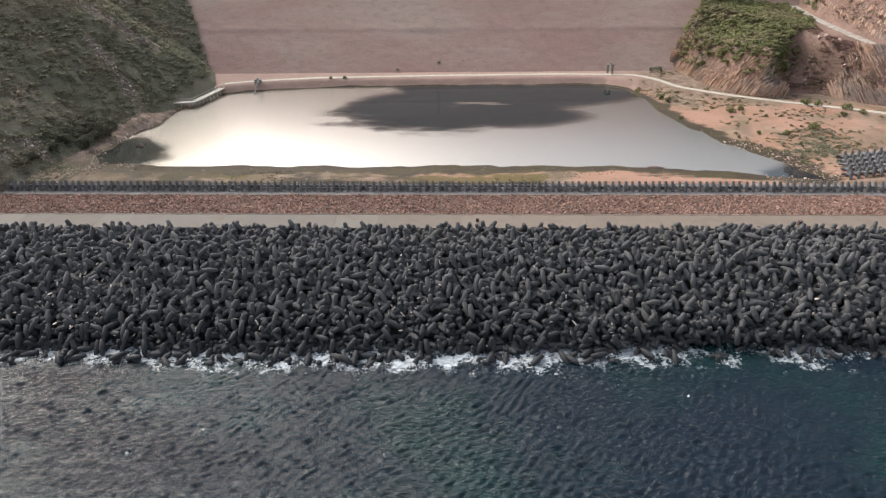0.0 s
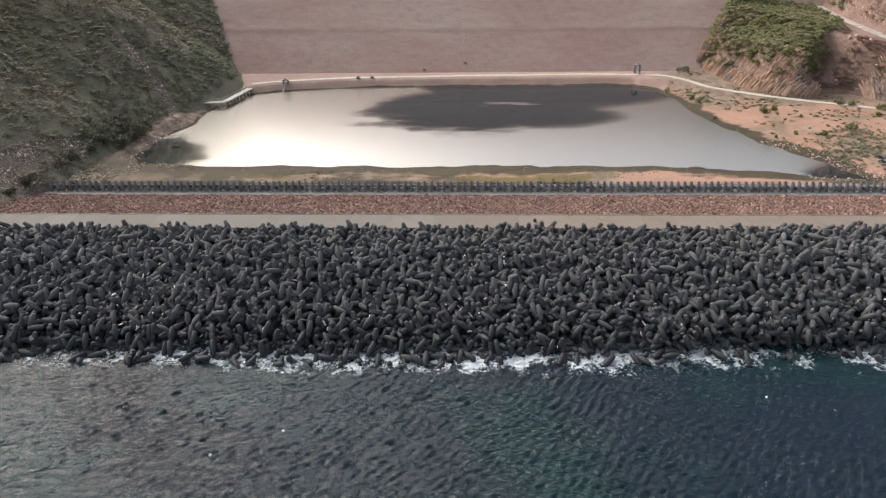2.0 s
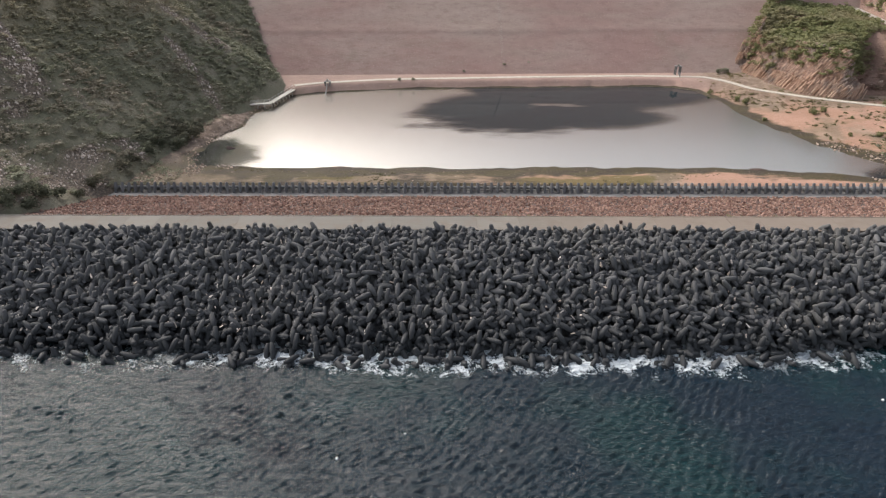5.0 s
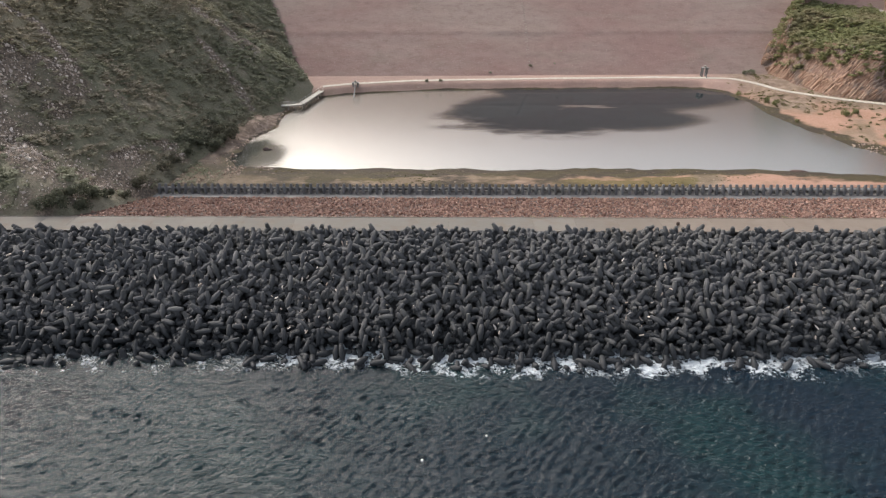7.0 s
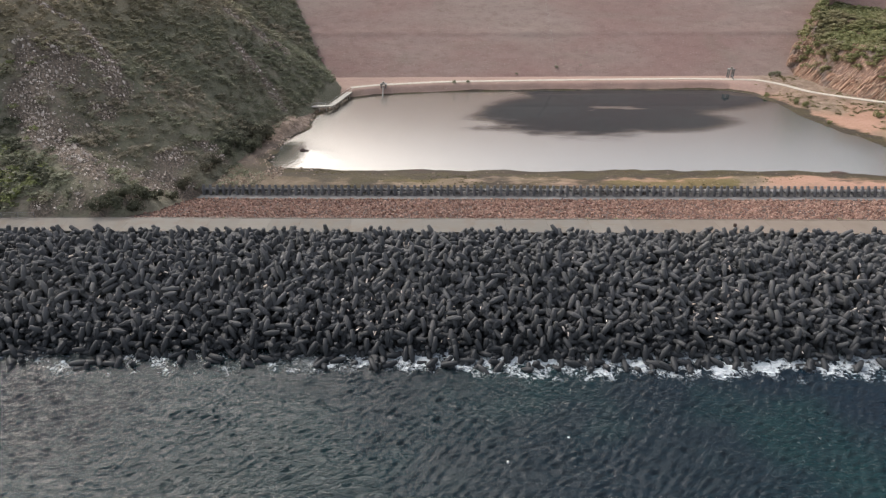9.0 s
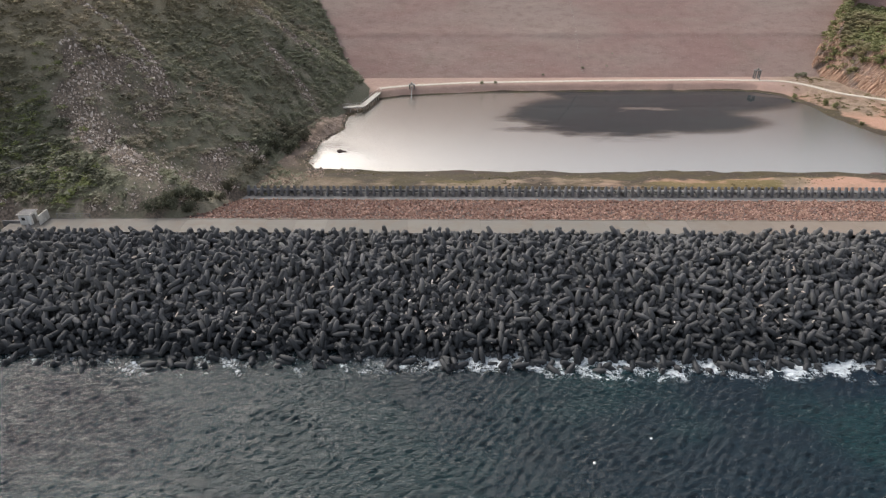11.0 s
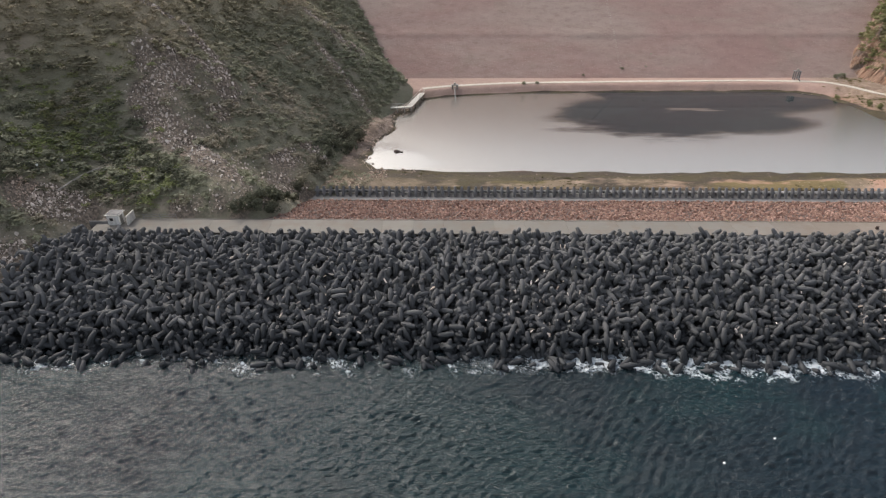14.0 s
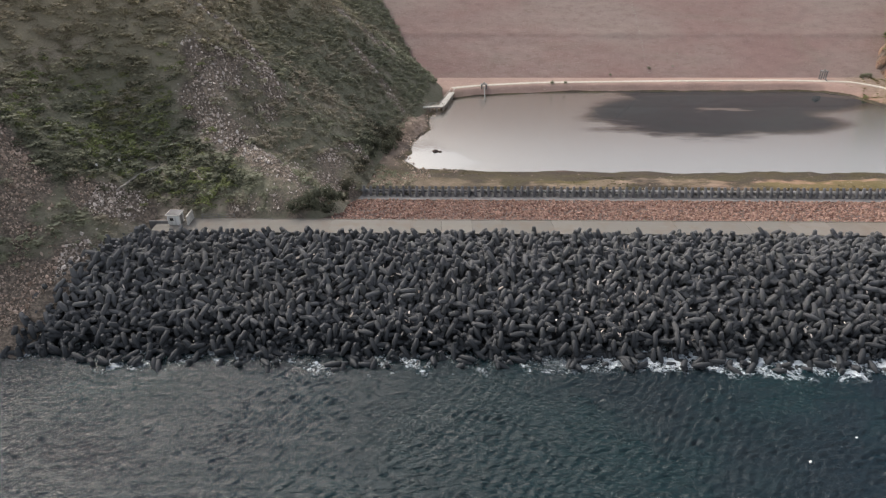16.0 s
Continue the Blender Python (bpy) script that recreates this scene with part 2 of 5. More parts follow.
def ground_material():
    k = Nodes("sand_mud_and_grass")
    sand = k.mix(k.ramp(k.noise(0.08, 5), 0.35, 0.65), (0.33, 0.205, 0.152), (0.285, 0.175, 0.125))
    sand = k.mix(k.ramp(k.noise(1.3, 4), 0.5, 0.72, 0, 0.5), sand, (0.235, 0.15, 0.10))
    east = k.ramp(k.math("ADD", k.axis(0), k.math("MULTIPLY", k.noise(0.03, 3), 40.0)), 50, 105)
    soil = k.mix(k.ramp(k.noise(0.09, 5), 0.4, 0.62), (0.16, 0.125, 0.088), (0.26, 0.20, 0.15))
    # soil takes over westward, partly mud, partly painted shade of the hill
    shade = k.ramp(k.math("ADD", k.axis(0), k.math("MULTIPLY", k.noise(0.04, 3), 60.0)), -5, 40)
    c = k.mix(k.math("MULTIPLY", shade, k.ramp(k.noise(0.045, 4, 0.6), 0.36, 0.5)), soil, sand)
    c = k.mix(east, c, k.mix(k.ramp(k.noise(0.06, 4), 0.46, 0.60, 0, 0.8), sand, soil))
    grass = k.mix(k.noise(0.6, 4), (0.085, 0.082, 0.03), (0.135, 0.105, 0.045))
    c = k.mix(k.math("MULTIPLY", k.ramp(k.noise(0.055, 5, 0.65, squash=((0.45, 1, 1), (0, 0, 0))), 0.53, 0.6, 0, 0.85), k.math("MULTIPLY", k.ramp(east, 0, 1, 1, 0.35), k.ramp(k.axis(1), 175, 215, 1, 0.1))), c, grass)
    c = k.mix(k.ramp(k.axis(1), 226, 234, 0, 0.8), c, k.mix(k.noise(0.4, 5), (0.24, 0.165, 0.14), (0.34, 0.245, 0.215)))
    upland = k.math("MULTIPLY", k.ramp(k.math("ADD", k.axis(1), k.math("MULTIPLY", k.noise(0.06, 3), 30.0)), 212, 232, 0, 0.85), k.ramp(k.axis(0), 70, 84))
    c = k.mix(upland, c, k.mix(k.ramp(k.noise(0.35, 5, 0.65), 0.4, 0.65), (0.15, 0.115, 0.085), (0.245, 0.19, 0.145)))
    flat = k.math("MULTIPLY", k.ramp(k.axis(1), 156, 170, 1, 0), k.ramp(k.math("ADD", k.axis(0), k.math("MULTIPLY", k.noise(0.03, 3), 60.0)), 20, 80, 1, 0.25))
    c = k.mix(k.math("MULTIPLY", k.ramp(k.math("ADD", k.axis(0), k.math("MULTIPLY", k.noise(0.05, 4), 50.0)), -75, -35, 0.75, 0), k.ramp(k.axis(1), 156, 163, 1, 0)), c, k.mix(k.ramp(k.noise(0.4, 5, 0.65), 0.4, 0.65), (0.085, 0.072, 0.048), (0.17, 0.135, 0.10)))
    rim = k.ramp(k.math("SUBTRACT", k.math("ADD", k.axis(2), k.math("MULTIPLY", k.noise(0.09, 5, 0.65, squash=((0.4, 1, 1), (0, 0, 0))), 1.5)), k.math("MULTIPLY", flat, 0.42)), 1.6, 1.85, 1, 0)
    c = k.mix(rim, c, k.mix(k.ramp(k.noise(0.25, 4, 0.6, squash=((0.4, 1, 1), (0, 0, 0))), 0.42, 0.6), (0.046, 0.036, 0.025), (0.056, 0.046, 0.023)))
    bank = k.math("MULTIPLY", k.ramp(k.axis(0), -93, -84, 1, 0), k.math("MULTIPLY", k.ramp(k.axis(1), 205, 222, 1, 0), k.ramp(k.axis(1), 155, 166)))
    c = k.mix(k.math("MULTIPLY", bank, k.ramp(k.axis(2), 0.6, 1.0, 0, 0.85)), c, k.mix(k.ramp(k.noise(0.5, 5, 0.65), 0.4, 0.62), (0.13, 0.098, 0.078), (0.27, 0.21, 0.17)))
    rocky = k.ramp(k.noise(0.9, 4, 0.7), 0.62, 0.70, 0, 0.75)
    c = k.mix(rocky, c, (0.36, 0.29, 0.24))
    return k.done(c, k.ramp(rim, 0, 1, 0.95, 0.75), k.bump(k.noise(1.5, 5), 0.25), 0.2)


def hill_material(name, a, b, rock, amount, weeds, bare=False):
    k = Nodes(name)
    c = k.mix(k.ramp(k.noise(0.05, 5), 0.35, 0.65), a, b)
    c = k.mix(k.ramp(k.noise(0.022, 4, 0.6), 0.42, 0.56, 0, 0.75), c, weeds)
    c = k.mix(k.ramp(k.noise(0.03, 5, 0.65, squash=((1, 1, 0.5), (0, 0, 0))), *amount, 0, 0.85), c, rock)
    c = k.mix(k.ramp(k.noise(0.8, 4, 0.7), 0.5, 0.7, 0, 0.55), c, tuple(0.55 * v for v in a))
    c = k.mix(k.ramp(k.voronoi(0.7), 0.0, 0.35, 0.12 if bare else 0.35, 0), c, rock)
    if bare:
        # paler dry grass higher up; part of it is haze painted into the colour
        c = k.mix(k.ramp(k.math("ADD", k.axis(2), k.math("MULTIPLY", k.noise(0.05, 3), 18.0)), 34, 56, 0, 0.6), c, (0.36, 0.30, 0.21))
        stony = k.n("ShaderNodeAttribute")
        stony.attribute_name = "stony"
        debris = k.mix(k.ramp(k.noise(1.6, 5, 0.7), 0.42, 0.62), (0.10, 0.082, 0.068), (0.24, 0.195, 0.16))
        c = k.mix(k.ramp(stony.outputs["Fac"], 0.1, 0.6, 0, 0.9), c, debris)
    return k.done(c, 0.95, k.bump(k.noise(0.9, 6, 0.7), 0.9), 0.15)


def cliff_material():
    k = Nodes("columnar_rock")
    c = k.mix(k.each(), (0.34, 0.215, 0.155), (0.46, 0.335, 0.255))
    c = k.mix(k.ramp(k.noise(0.11, 4), 0.48, 0.62), c, (0.27, 0.22, 0.19))
    c = k.mix(k.ramp(k.noise(0.6, 5), 0.5, 0.7, 0, 0.6), c, (0.15, 0.10, 0.07))
    return k.done(c, 0.9, k.bump(k.noise(1.2, 5), 0.3), 0.2)


def sea_material():
    k = Nodes("sea_water")
    east = k.ramp(k.math("ADD", k.axis(0), k.math("MULTIPLY", k.noise(0.02, 3), 60.0)), -60, 90)
    c = k.mix(east, (0.0025, 0.010, 0.013), (0.0001, 0.0086, 0.0190))
    c = k.mix(k.math("MULTIPLY", k.ramp(k.noise(0.03, 4), 0.42, 0.62, 0, 0.8), k.ramp(k.axis(0), -95, -15, 0.35, 1)), c, (0.0004, 0.022, 0.023))
    line = k.math("ADD", k.axis(1), k.math("MULTIPLY", k.axis(0), 0.022))
    near = k.math("ADD", line, k.math("MULTIPLY", k.math("SUBTRACT", k.noise(0.06, 5, 0.65), 0.5), 13.0))
    near = k.math("ADD", near, k.math("MINIMUM", 0.0, k.math("MULTIPLY", k.math("ADD", k.axis(0), 35.0), 0.024)))
    near = k.math("SUBTRACT", near, k.math("ADD", 0.7, k.math("MULTIPLY", k.math("MINIMUM", k.math("MAXIMUM", k.axis(0), 0.0), 50.0), 0.04)))
    # churned clots of foam, torn by fine lace
    clots = k.noise(0.34, 4, 0.6, distort=0.7)
    lace = k.noise(1.9, 8, 0.74, distort=0.5)
    thick = k.math("ADD", k.math("MULTIPLY", clots, 0.5), k.math("MULTIPLY", lace, 0.5))
    band = k.ramp(near, 68.6, 73.4)
    foam = k.ramp(k.math("ADD", thick, k.math("MULTIPLY", band, k.ramp(k.noise(0.07, 3), 0.4, 0.62, 0.04, 0.14))), 0.56, 0.68)
    surge = k.math("MULTIPLY", k.ramp(k.axis(0), -80, -50), k.ramp(k.axis(0), 10, 35, 1, 0))
    foam = k.math("MAXIMUM", foam, k.math("MULTIPLY", surge, k.ramp(k.math("ADD", thick, k.math("MULTIPLY", band, 0.10)), 0.53, 0.62)))
    foam = k.math("MULTIPLY", foam, k.ramp(near, 68.6, 71.0))
    scum = k.ramp(k.noise(0.45, 7, 0.74, distort=1.0), 0.64, 0.74, 0, 0.22)
    foam = k.math("MAXIMUM", foam, k.math("MULTIPLY", scum, k.ramp(near, 62.0, 72.0)))
    c = k.mix(foam, c, (0.47, 0.52, 0.55))

    def ridged(v):
        return k.math("SUBTRACT", 1.0, k.math("MULTIPLY", k.math("ABSOLUTE", k.math("SUBTRACT", v, 0.5)), 2.0))

    small = ridged(k.noise(1.0, 5, 0.6, squash=((0.4, 1, 1), (0, 0, radians(-22))), distort=0.5))
    fine = k.noise(2.6, 4, 0.65, squash=((0.6, 1, 1), (0, 0, radians(-15))), distort=0.4)
    n = k.bump(fine, 0.15, 1.0, k.bump(small, 0.36, 1.0))
    k.bsdf.inputs["IOR"].default_value = 1.41
    return k.done(c, k.ramp(foam, 0, 1, 0.15, 0.9), n, 0.5)


def pond_material():
    k = Nodes("still_pond_water")
    # wind leaves a smooth dark lane in the far part; elsewhere fine ripples catch the sky
    x, y = k.axis(0), k.axis(1)
    warp = k.math("MULTIPLY", k.math("SUBTRACT", k.noise(0.03, 6, 0.62, squash=((0.4, 1, 1), (0, 0, radians(6)))), 0.5), 130.0)
    wx, wy = k.math("ADD", x, k.math("MULTIPLY", warp, 0.55)), k.math("ADD", y, k.math("MULTIPLY", warp, 0.34))

    def oval(cx, cy, rx, ry):
        ex = k.math("DIVIDE", k.math("SUBTRACT", wx, cx), rx)
        ey = k.math("DIVIDE", k.math("SUBTRACT", wy, cy), ry)
        return k.math("ADD", k.math("MULTIPLY", ex, ex), k.math("MULTIPLY", ey, ey))

    r = k.math("MINIMUM", oval(8.0, 208.0, 46.0, 27.0), oval(34.0, 236.0, 52.0, 26.0))
    ripple = k.ramp(r, 0.55, 1.25)
    streak = k.ramp(oval(14.0, 214.0, 13.0, 3.2), 0.3, 1.3, 0.75, 0)
    ripple = k.math("MAXIMUM", ripple, streak)
    # the two sharp corners lie still in the lee of their banks
    ripple = k.math("MULTIPLY", ripple, k.ramp(oval(99.0, 144.0, 16.0, 9.0), 0.5, 1.6))
    lee = k.ramp(oval(-103.0, 162.0, 19.0, 12.0), 0.4, 1.6, 0.2, 1.0)

    k.bsdf.inputs["IOR"].default_value = 1.34
    m = k.done((0.017, 0.025, 0.029), k.ramp(ripple, 0, 1, 0.03, 0.20), None, 0.5)
    gl = k.n("ShaderNodeBsdfGlossy")
    gl.inputs["Color"].default_value = (0.86, 0.81, 0.73, 1)
    n = k.bump(k.noise(1.6, 3, 0.5, squash=((0.6, 1, 1), (0, 0, 0))), 0.012, 1.0)
    k.put(gl.inputs["Roughness"], k.math("MULTIPLY", k.ramp(ripple, 0, 1, 0.06, 0.25), lee))
    k.link(n, gl.inputs["Normal"])
    mx = k.n("ShaderNodeMixShader")
    k.put(mx.inputs[0], k.math("MULTIPLY", k.ramp(ripple, 0, 1, 0.0, 0.70), k.math("MULTIPLY", k.ramp(x, 30, 100, 1.0, 0.75), k.ramp(x, -85, 0, 0.80, 1.0))))
    k.link(k.bsdf.outputs[0], mx.inputs[1])
    k.link(gl.outputs[0], mx.inputs[2])
    k.link(mx.outputs[0], k.t.nodes["Material Output"].inputs[0])
    return m


M_ROAD, M_KERB, M_WHITE, M_DAM, M_PATH = road_material(), kerb_material(), white_material(), dam_material(), path_material()
M_GROUND, M_CLIFF, M_SEA, M_POND = ground_material(), cliff_material(), sea_material(), pond_material()
M_HILL_W = hill_material("shaded_hillside", (0.185, 0.18, 0.13), (0.24, 0.225, 0.17), (0.36, 0.30, 0.245), (0.56, 0.72), (0.165, 0.165, 0.115), True)
M_HILL_E = hill_material("red_hillside", (0.20, 0.138, 0.112), (0.28, 0.19, 0.16), (0.34, 0.225, 0.175), (0.5, 0.66), (0.21, 0.14, 0.112))
M_BENCH = stony("grey_concrete_bench", (0.15, 0.147, 0.142), (0.21, 0.205, 0.198), (0.2, 0.2, 0.2), rnd=False)
M_WOOD = stony("grey_boards", (0.26, 0.24, 0.21), (0.40, 0.37, 0.33), (0.45, 0.42, 0.38), rnd=False)
M_STEEL = stony("grey_steel", (0.14, 0.14, 0.14), (0.2, 0.2, 0.19), (0.2, 0.2, 0.2), rough=0.5, rnd=False)
M_GLASS = stony("dark_window", (0.02, 0.022, 0.024), (0.03, 0.03, 0.03), (0.03, 0.03, 0.03), rough=0.2, rnd=False)
M_BUOY = stony("white_float", (0.72, 0.72, 0.7), (0.82, 0.82, 0.8), (0.8, 0.8, 0.8), rnd=False)


# ---- shape tools ----
def lattice(ix, iy, seed):
    h = (ix * 374761393 + iy * 668265263 + seed * 974711) & 0xFFFFFFFF
    h = ((h ^ (h >> 13)) * 1274126177) & 0xFFFFFFFF
    return ((h ^ (h >> 16)) & 0xFFFF) / 65535.0


def value_noise(x, y, seed=0):
    ix, iy = np.floor(x).astype(np.int64), np.floor(y).astype(np.int64)
    fx, fy = x - ix, y - iy
    fx, fy = fx * fx * (3 - 2 * fx), fy * fy * (3 - 2 * fy)
    a, b = lattice(ix, iy, seed), lattice(ix + 1, iy, seed)
    c, d = lattice(ix, iy + 1, seed), lattice(ix + 1, iy + 1, seed)
    return (a + (b - a) * fx) * (1 - fy) + (c + (d - c) * fx) * fy


def fbm(x, y, size, octaves=4, seed=0, gain=0.5):
    total, amp, norm = 0.0, 1.0, 0.0
    for o in range(octaves):
        total = total + amp * (value_noise(x / size * 2 ** o + 17.3 * o, y / size * 2 ** o - 9.1 * o, seed + o) - 0.5)
        norm += amp
        amp *= gain
    return 2 * total / norm


def step(v, a, b):
    t = np.clip((v - a) / (b - a), 0, 1)
    return t * t * (3 - 2 * t)


def outline_distance(poly, x, y):
    """The distance to a closed outline: minus inside, plus outside."""
    x, y = np.asarray(x, float), np.asarray(y, float)
    best, inside = np.full(x.shape, 1e9), np.zeros(x.shape, bool)
    for (ax, ay), (bx, by) in zip(poly, poly[1:] + poly[:1]):
        dx, dy = bx - ax, by - ay
        t = np.clip(((x - ax) * dx + (y - ay) * dy) / (dx * dx + dy * dy), 0, 1)
        best = np.minimum(best, np.hypot(x - ax - t * dx, y - ay - t * dy))
        with np.errstate(divide="ignore", invalid="ignore"):
            inside ^= ((ay > y) != (by > y)) & (x < (bx - ax) * (y - ay) / (by - ay if by != ay else 1e-9) + ax)
    return np.where(inside, -best, best)


def raw_mesh(name, verts, faces, smooth=True):
    """A mesh from arrays of corners and of faces that all have the same number of corners."""
    me = bpy.data.meshes.new(name)
    verts, faces = np.asarray(verts, np.float32), np.asarray(faces, np.int32)
    me.vertices.add(len(verts))
    me.vertices.foreach_set("co", verts.ravel())
    me.loops.add(faces.size)
    me.loops.foreach_set("vertex_index", faces.ravel())
    me.polygons.add(len(faces))
    me.polygons.foreach_set("loop_start", np.arange(0, faces.size, faces.shape[1], dtype=np.int32))
    me.polygons.foreach_set("use_smooth", np.full(len(faces), smooth))
    me.update(calc_edges=True)
    me.validate()
    return me


def sheet(name, xs, ys, height, material, keep=None):
    """A ground sheet over the grid xs, ys with the heights of a function."""
    X, Y = np.meshgrid(xs, ys)
    Z = height(X, Y)
    n, m = X.shape
    i = np.arange(n * m).reshape(n, m)
    faces = np.stack([i[:-1, :-1], i[:-1, 1:], i[1:, 1:], i[1:, :-1]], -1).reshape(-1, 4)
    if keep is not None:
        ok = keep(X, Y, Z)
        f = (ok[:-1, :-1] | ok[:-1, 1:] | ok[1:, 1:] | ok[1:, :-1]).ravel()
        faces = faces[f]
    V = np.stack([X, Y, Z], -1).reshape(-1, 3)
    used = np.unique(faces)
    back = np.zeros(len(V), int)
    back[used] = np.arange(len(used))
    me = raw_mesh(name, V[used], back[faces])
    me.materials.append(material)
    return new(name, me)


def graded(lo, hi, fine_lo, fine_hi, fine, coarse):
    """Grid lines that are fine in the middle stretch and wide outside of it."""
    return np.concatenate([np.linspace(lo, fine_lo, coarse, endpoint=False), np.arange(fine_lo, fine_hi, fine), np.linspace(fine_hi, hi, coarse)])


def stamp(name, shape, turns, places, material, smooth=False):
    """One joined mesh of many copies of a small shape."""
    V, F = shape
    turns, places = np.asarray(turns), np.asarray(places)
    verts = np.einsum("nij,vj->nvi", turns, V) + places[:, None, :]
    faces = F[None] + (np.arange(len(places)) * len(V))[:, None, None]
    me = raw_mesh(name, verts.reshape(-1, 3), faces.reshape(-1, 3), smooth)
    me.materials.append(material)
    return me


def arrays(bm):
    bmesh.ops.triangulate(bm, faces=bm.faces[:])
    bm.verts.index_update()
    V = np.array([v.co[:] for v in bm.verts])
    F = np.array([[v.index for v in f.verts] for f in bm.faces])
    bm.free()
    return V, F


def turn(rng, tilt=math.pi):
    """A random turn; tilt bounds how far it leans from upright."""
    e = Euler((rng.uniform(-tilt, tilt), rng.uniform(-tilt, tilt), rng.uniform(0, 2 * math.pi)))
    return np.array(e.to_matrix())


def part(name, bm, material, parent=None, label="", smooth=False):
    me = bpy.data.meshes.new(name)
    bm.to_mesh(me)
    bm.free()
    for p in me.polygons:
        p.use_smooth = smooth
    me.materials.append(material)
    ob = new(name, me)
    ob.parent = parent
    return tagged(ob, label)


def box(bm, x0, x1, y0, y1, z0, z1, bevel=0.0, m=None):
    made = bmesh.ops.create_cube(bm, size=1)["verts"]
    for v in made:
        v.co = Vector(((x0 + x1) / 2 + v.co.x * (x1 - x0), (y0 + y1) / 2 + v.co.y * (y1 - y0), (z0 + z1) / 2 + v.co.z * (z1 - z0)))
    if bevel:
        edges = list({e for v in made for e in v.link_edges})
        out = bmesh.ops.bevel(bm, geom=edges, offset=bevel, segments=1, affect="EDGES")
        made = list({v for f in out["faces"] for v in f.verts} | {v for v in made if v.is_valid})
    if m is not None:
        bmesh.ops.transform(bm, matrix=m, verts=[v for v in made if v.is_valid])
    return bm


def rod(bm, a, b, r, sides=6, r2=None):
    a, b = Vector(a), Vector(b)
    m = Matrix.Translation((a + b) / 2) @ (b - a).to_track_quat("Z", "Y").to_matrix().to_4x4()
    bmesh.ops.create_cone(bm, cap_ends=True, segments=sides, radius1=r, radius2=r if r2 is None else r2, depth=(b - a).length, matrix=m)
    return bm


def stone_shape(seed, points=12):
    rng = random.Random(seed)
    bm = bmesh.new()
    bmesh.ops.create_icosphere(bm, subdivisions=1, radius=0.5)
    for v in bm.verts:
        v.co *= rng.uniform(0.75, 1.15)
        v.co.z *= 0.7
    return arrays(bm)


def shard_shape(seed):
    """A broken, flat-sided piece of rock."""
    rng = random.Random(seed)
    bm = bmesh.new()
    low = [bm.verts.new((math.cos(q) * .5 * rng.uniform(.7, 1.2), math.sin(q) * .34 * rng.uniform(.7, 1.2), -.16 * rng.uniform(.6, 1.3))) for q in (0, 1.3, 2.5, 3.7, 5.0)]
    top = [bm.verts.new((v.co.x * rng.uniform(.5, .9), v.co.y * rng.uniform(.5, .9), .2 * rng.uniform(.6, 1.3))) for v in low]
    for i in range(5):
        bm.faces.new((low[i], low[(i + 1) % 5], top[(i + 1) % 5], top[i]))
    bm.faces.new(top)
    bm.faces.new(low[::-1])
    return arrays(bm)


def leaf_clump(seed, leaves, size, leaf):
    """A shrub's crown: small leaf blades on an uneven, lobed mass."""
    rng = random.Random(seed)
    lobes = [(rng.uniform(-.55, .55), rng.uniform(-.55, .55), rng.uniform(.25, .75), rng.uniform(.3, .55)) for _ in range(6)]
    V, F = [], []
    for _ in range(leaves):
        lx, ly, lz, lr = rng.choice(lobes)
        d = Vector((rng.gauss(0, 1), rng.gauss(0, 1), rng.gauss(0.3, 1))).normalized()
        c = Vector((lx, ly, lz)) + d * lr * rng.uniform(.7, 1.08)
        c.z = max(c.z, .02)
        q = (d + Vector((rng.gauss(0, .5), rng.gauss(0, .5), rng.gauss(.2, .5)))).to_track_quat("Z", "Y")
        s = leaf * rng.uniform(.6, 1.4)
        i = len(V)
        for u, w in ((-.65, -.35), (.75, -.1), (-.1, .65)):
            V.append((c + q @ Vector((u * s, w * s, rng.uniform(-.1, .1) * s))) * size)
        F += [(i, i + 1, i + 2)]
    return np.array([v[:] for v in V]), np.array(F)


def limb_rings(bm, axis, centre, half, r_mid, r_end, plain=False):
    """One tapered, eight-sided limb with chamfered ends."""
    q = Vector(axis).to_track_quat("Z", "Y")
    rings = []
    for t, r in ((-1, r_end), (0, r_mid), (1, r_end)) if plain else ((-1, r_end * .72), (-.94, r_end), (0, r_mid), (.94, r_end), (1, r_end * .72)):
        rings.append([bm.verts.new(Vector(centre) + q @ Vector((r * math.cos(math.pi * (k + .5) / 4), r * math.sin(math.pi * (k + .5) / 4), t * half))) for k in range(8)])
    for a, b in zip(rings, rings[1:]):
        for k in range(8):
            bm.faces.new((a[k], a[(k + 1) % 8], b[(k + 1) % 8], b[k]))
    bm.faces.new(rings[0][::-1])
    bm.faces.new(rings[-1])


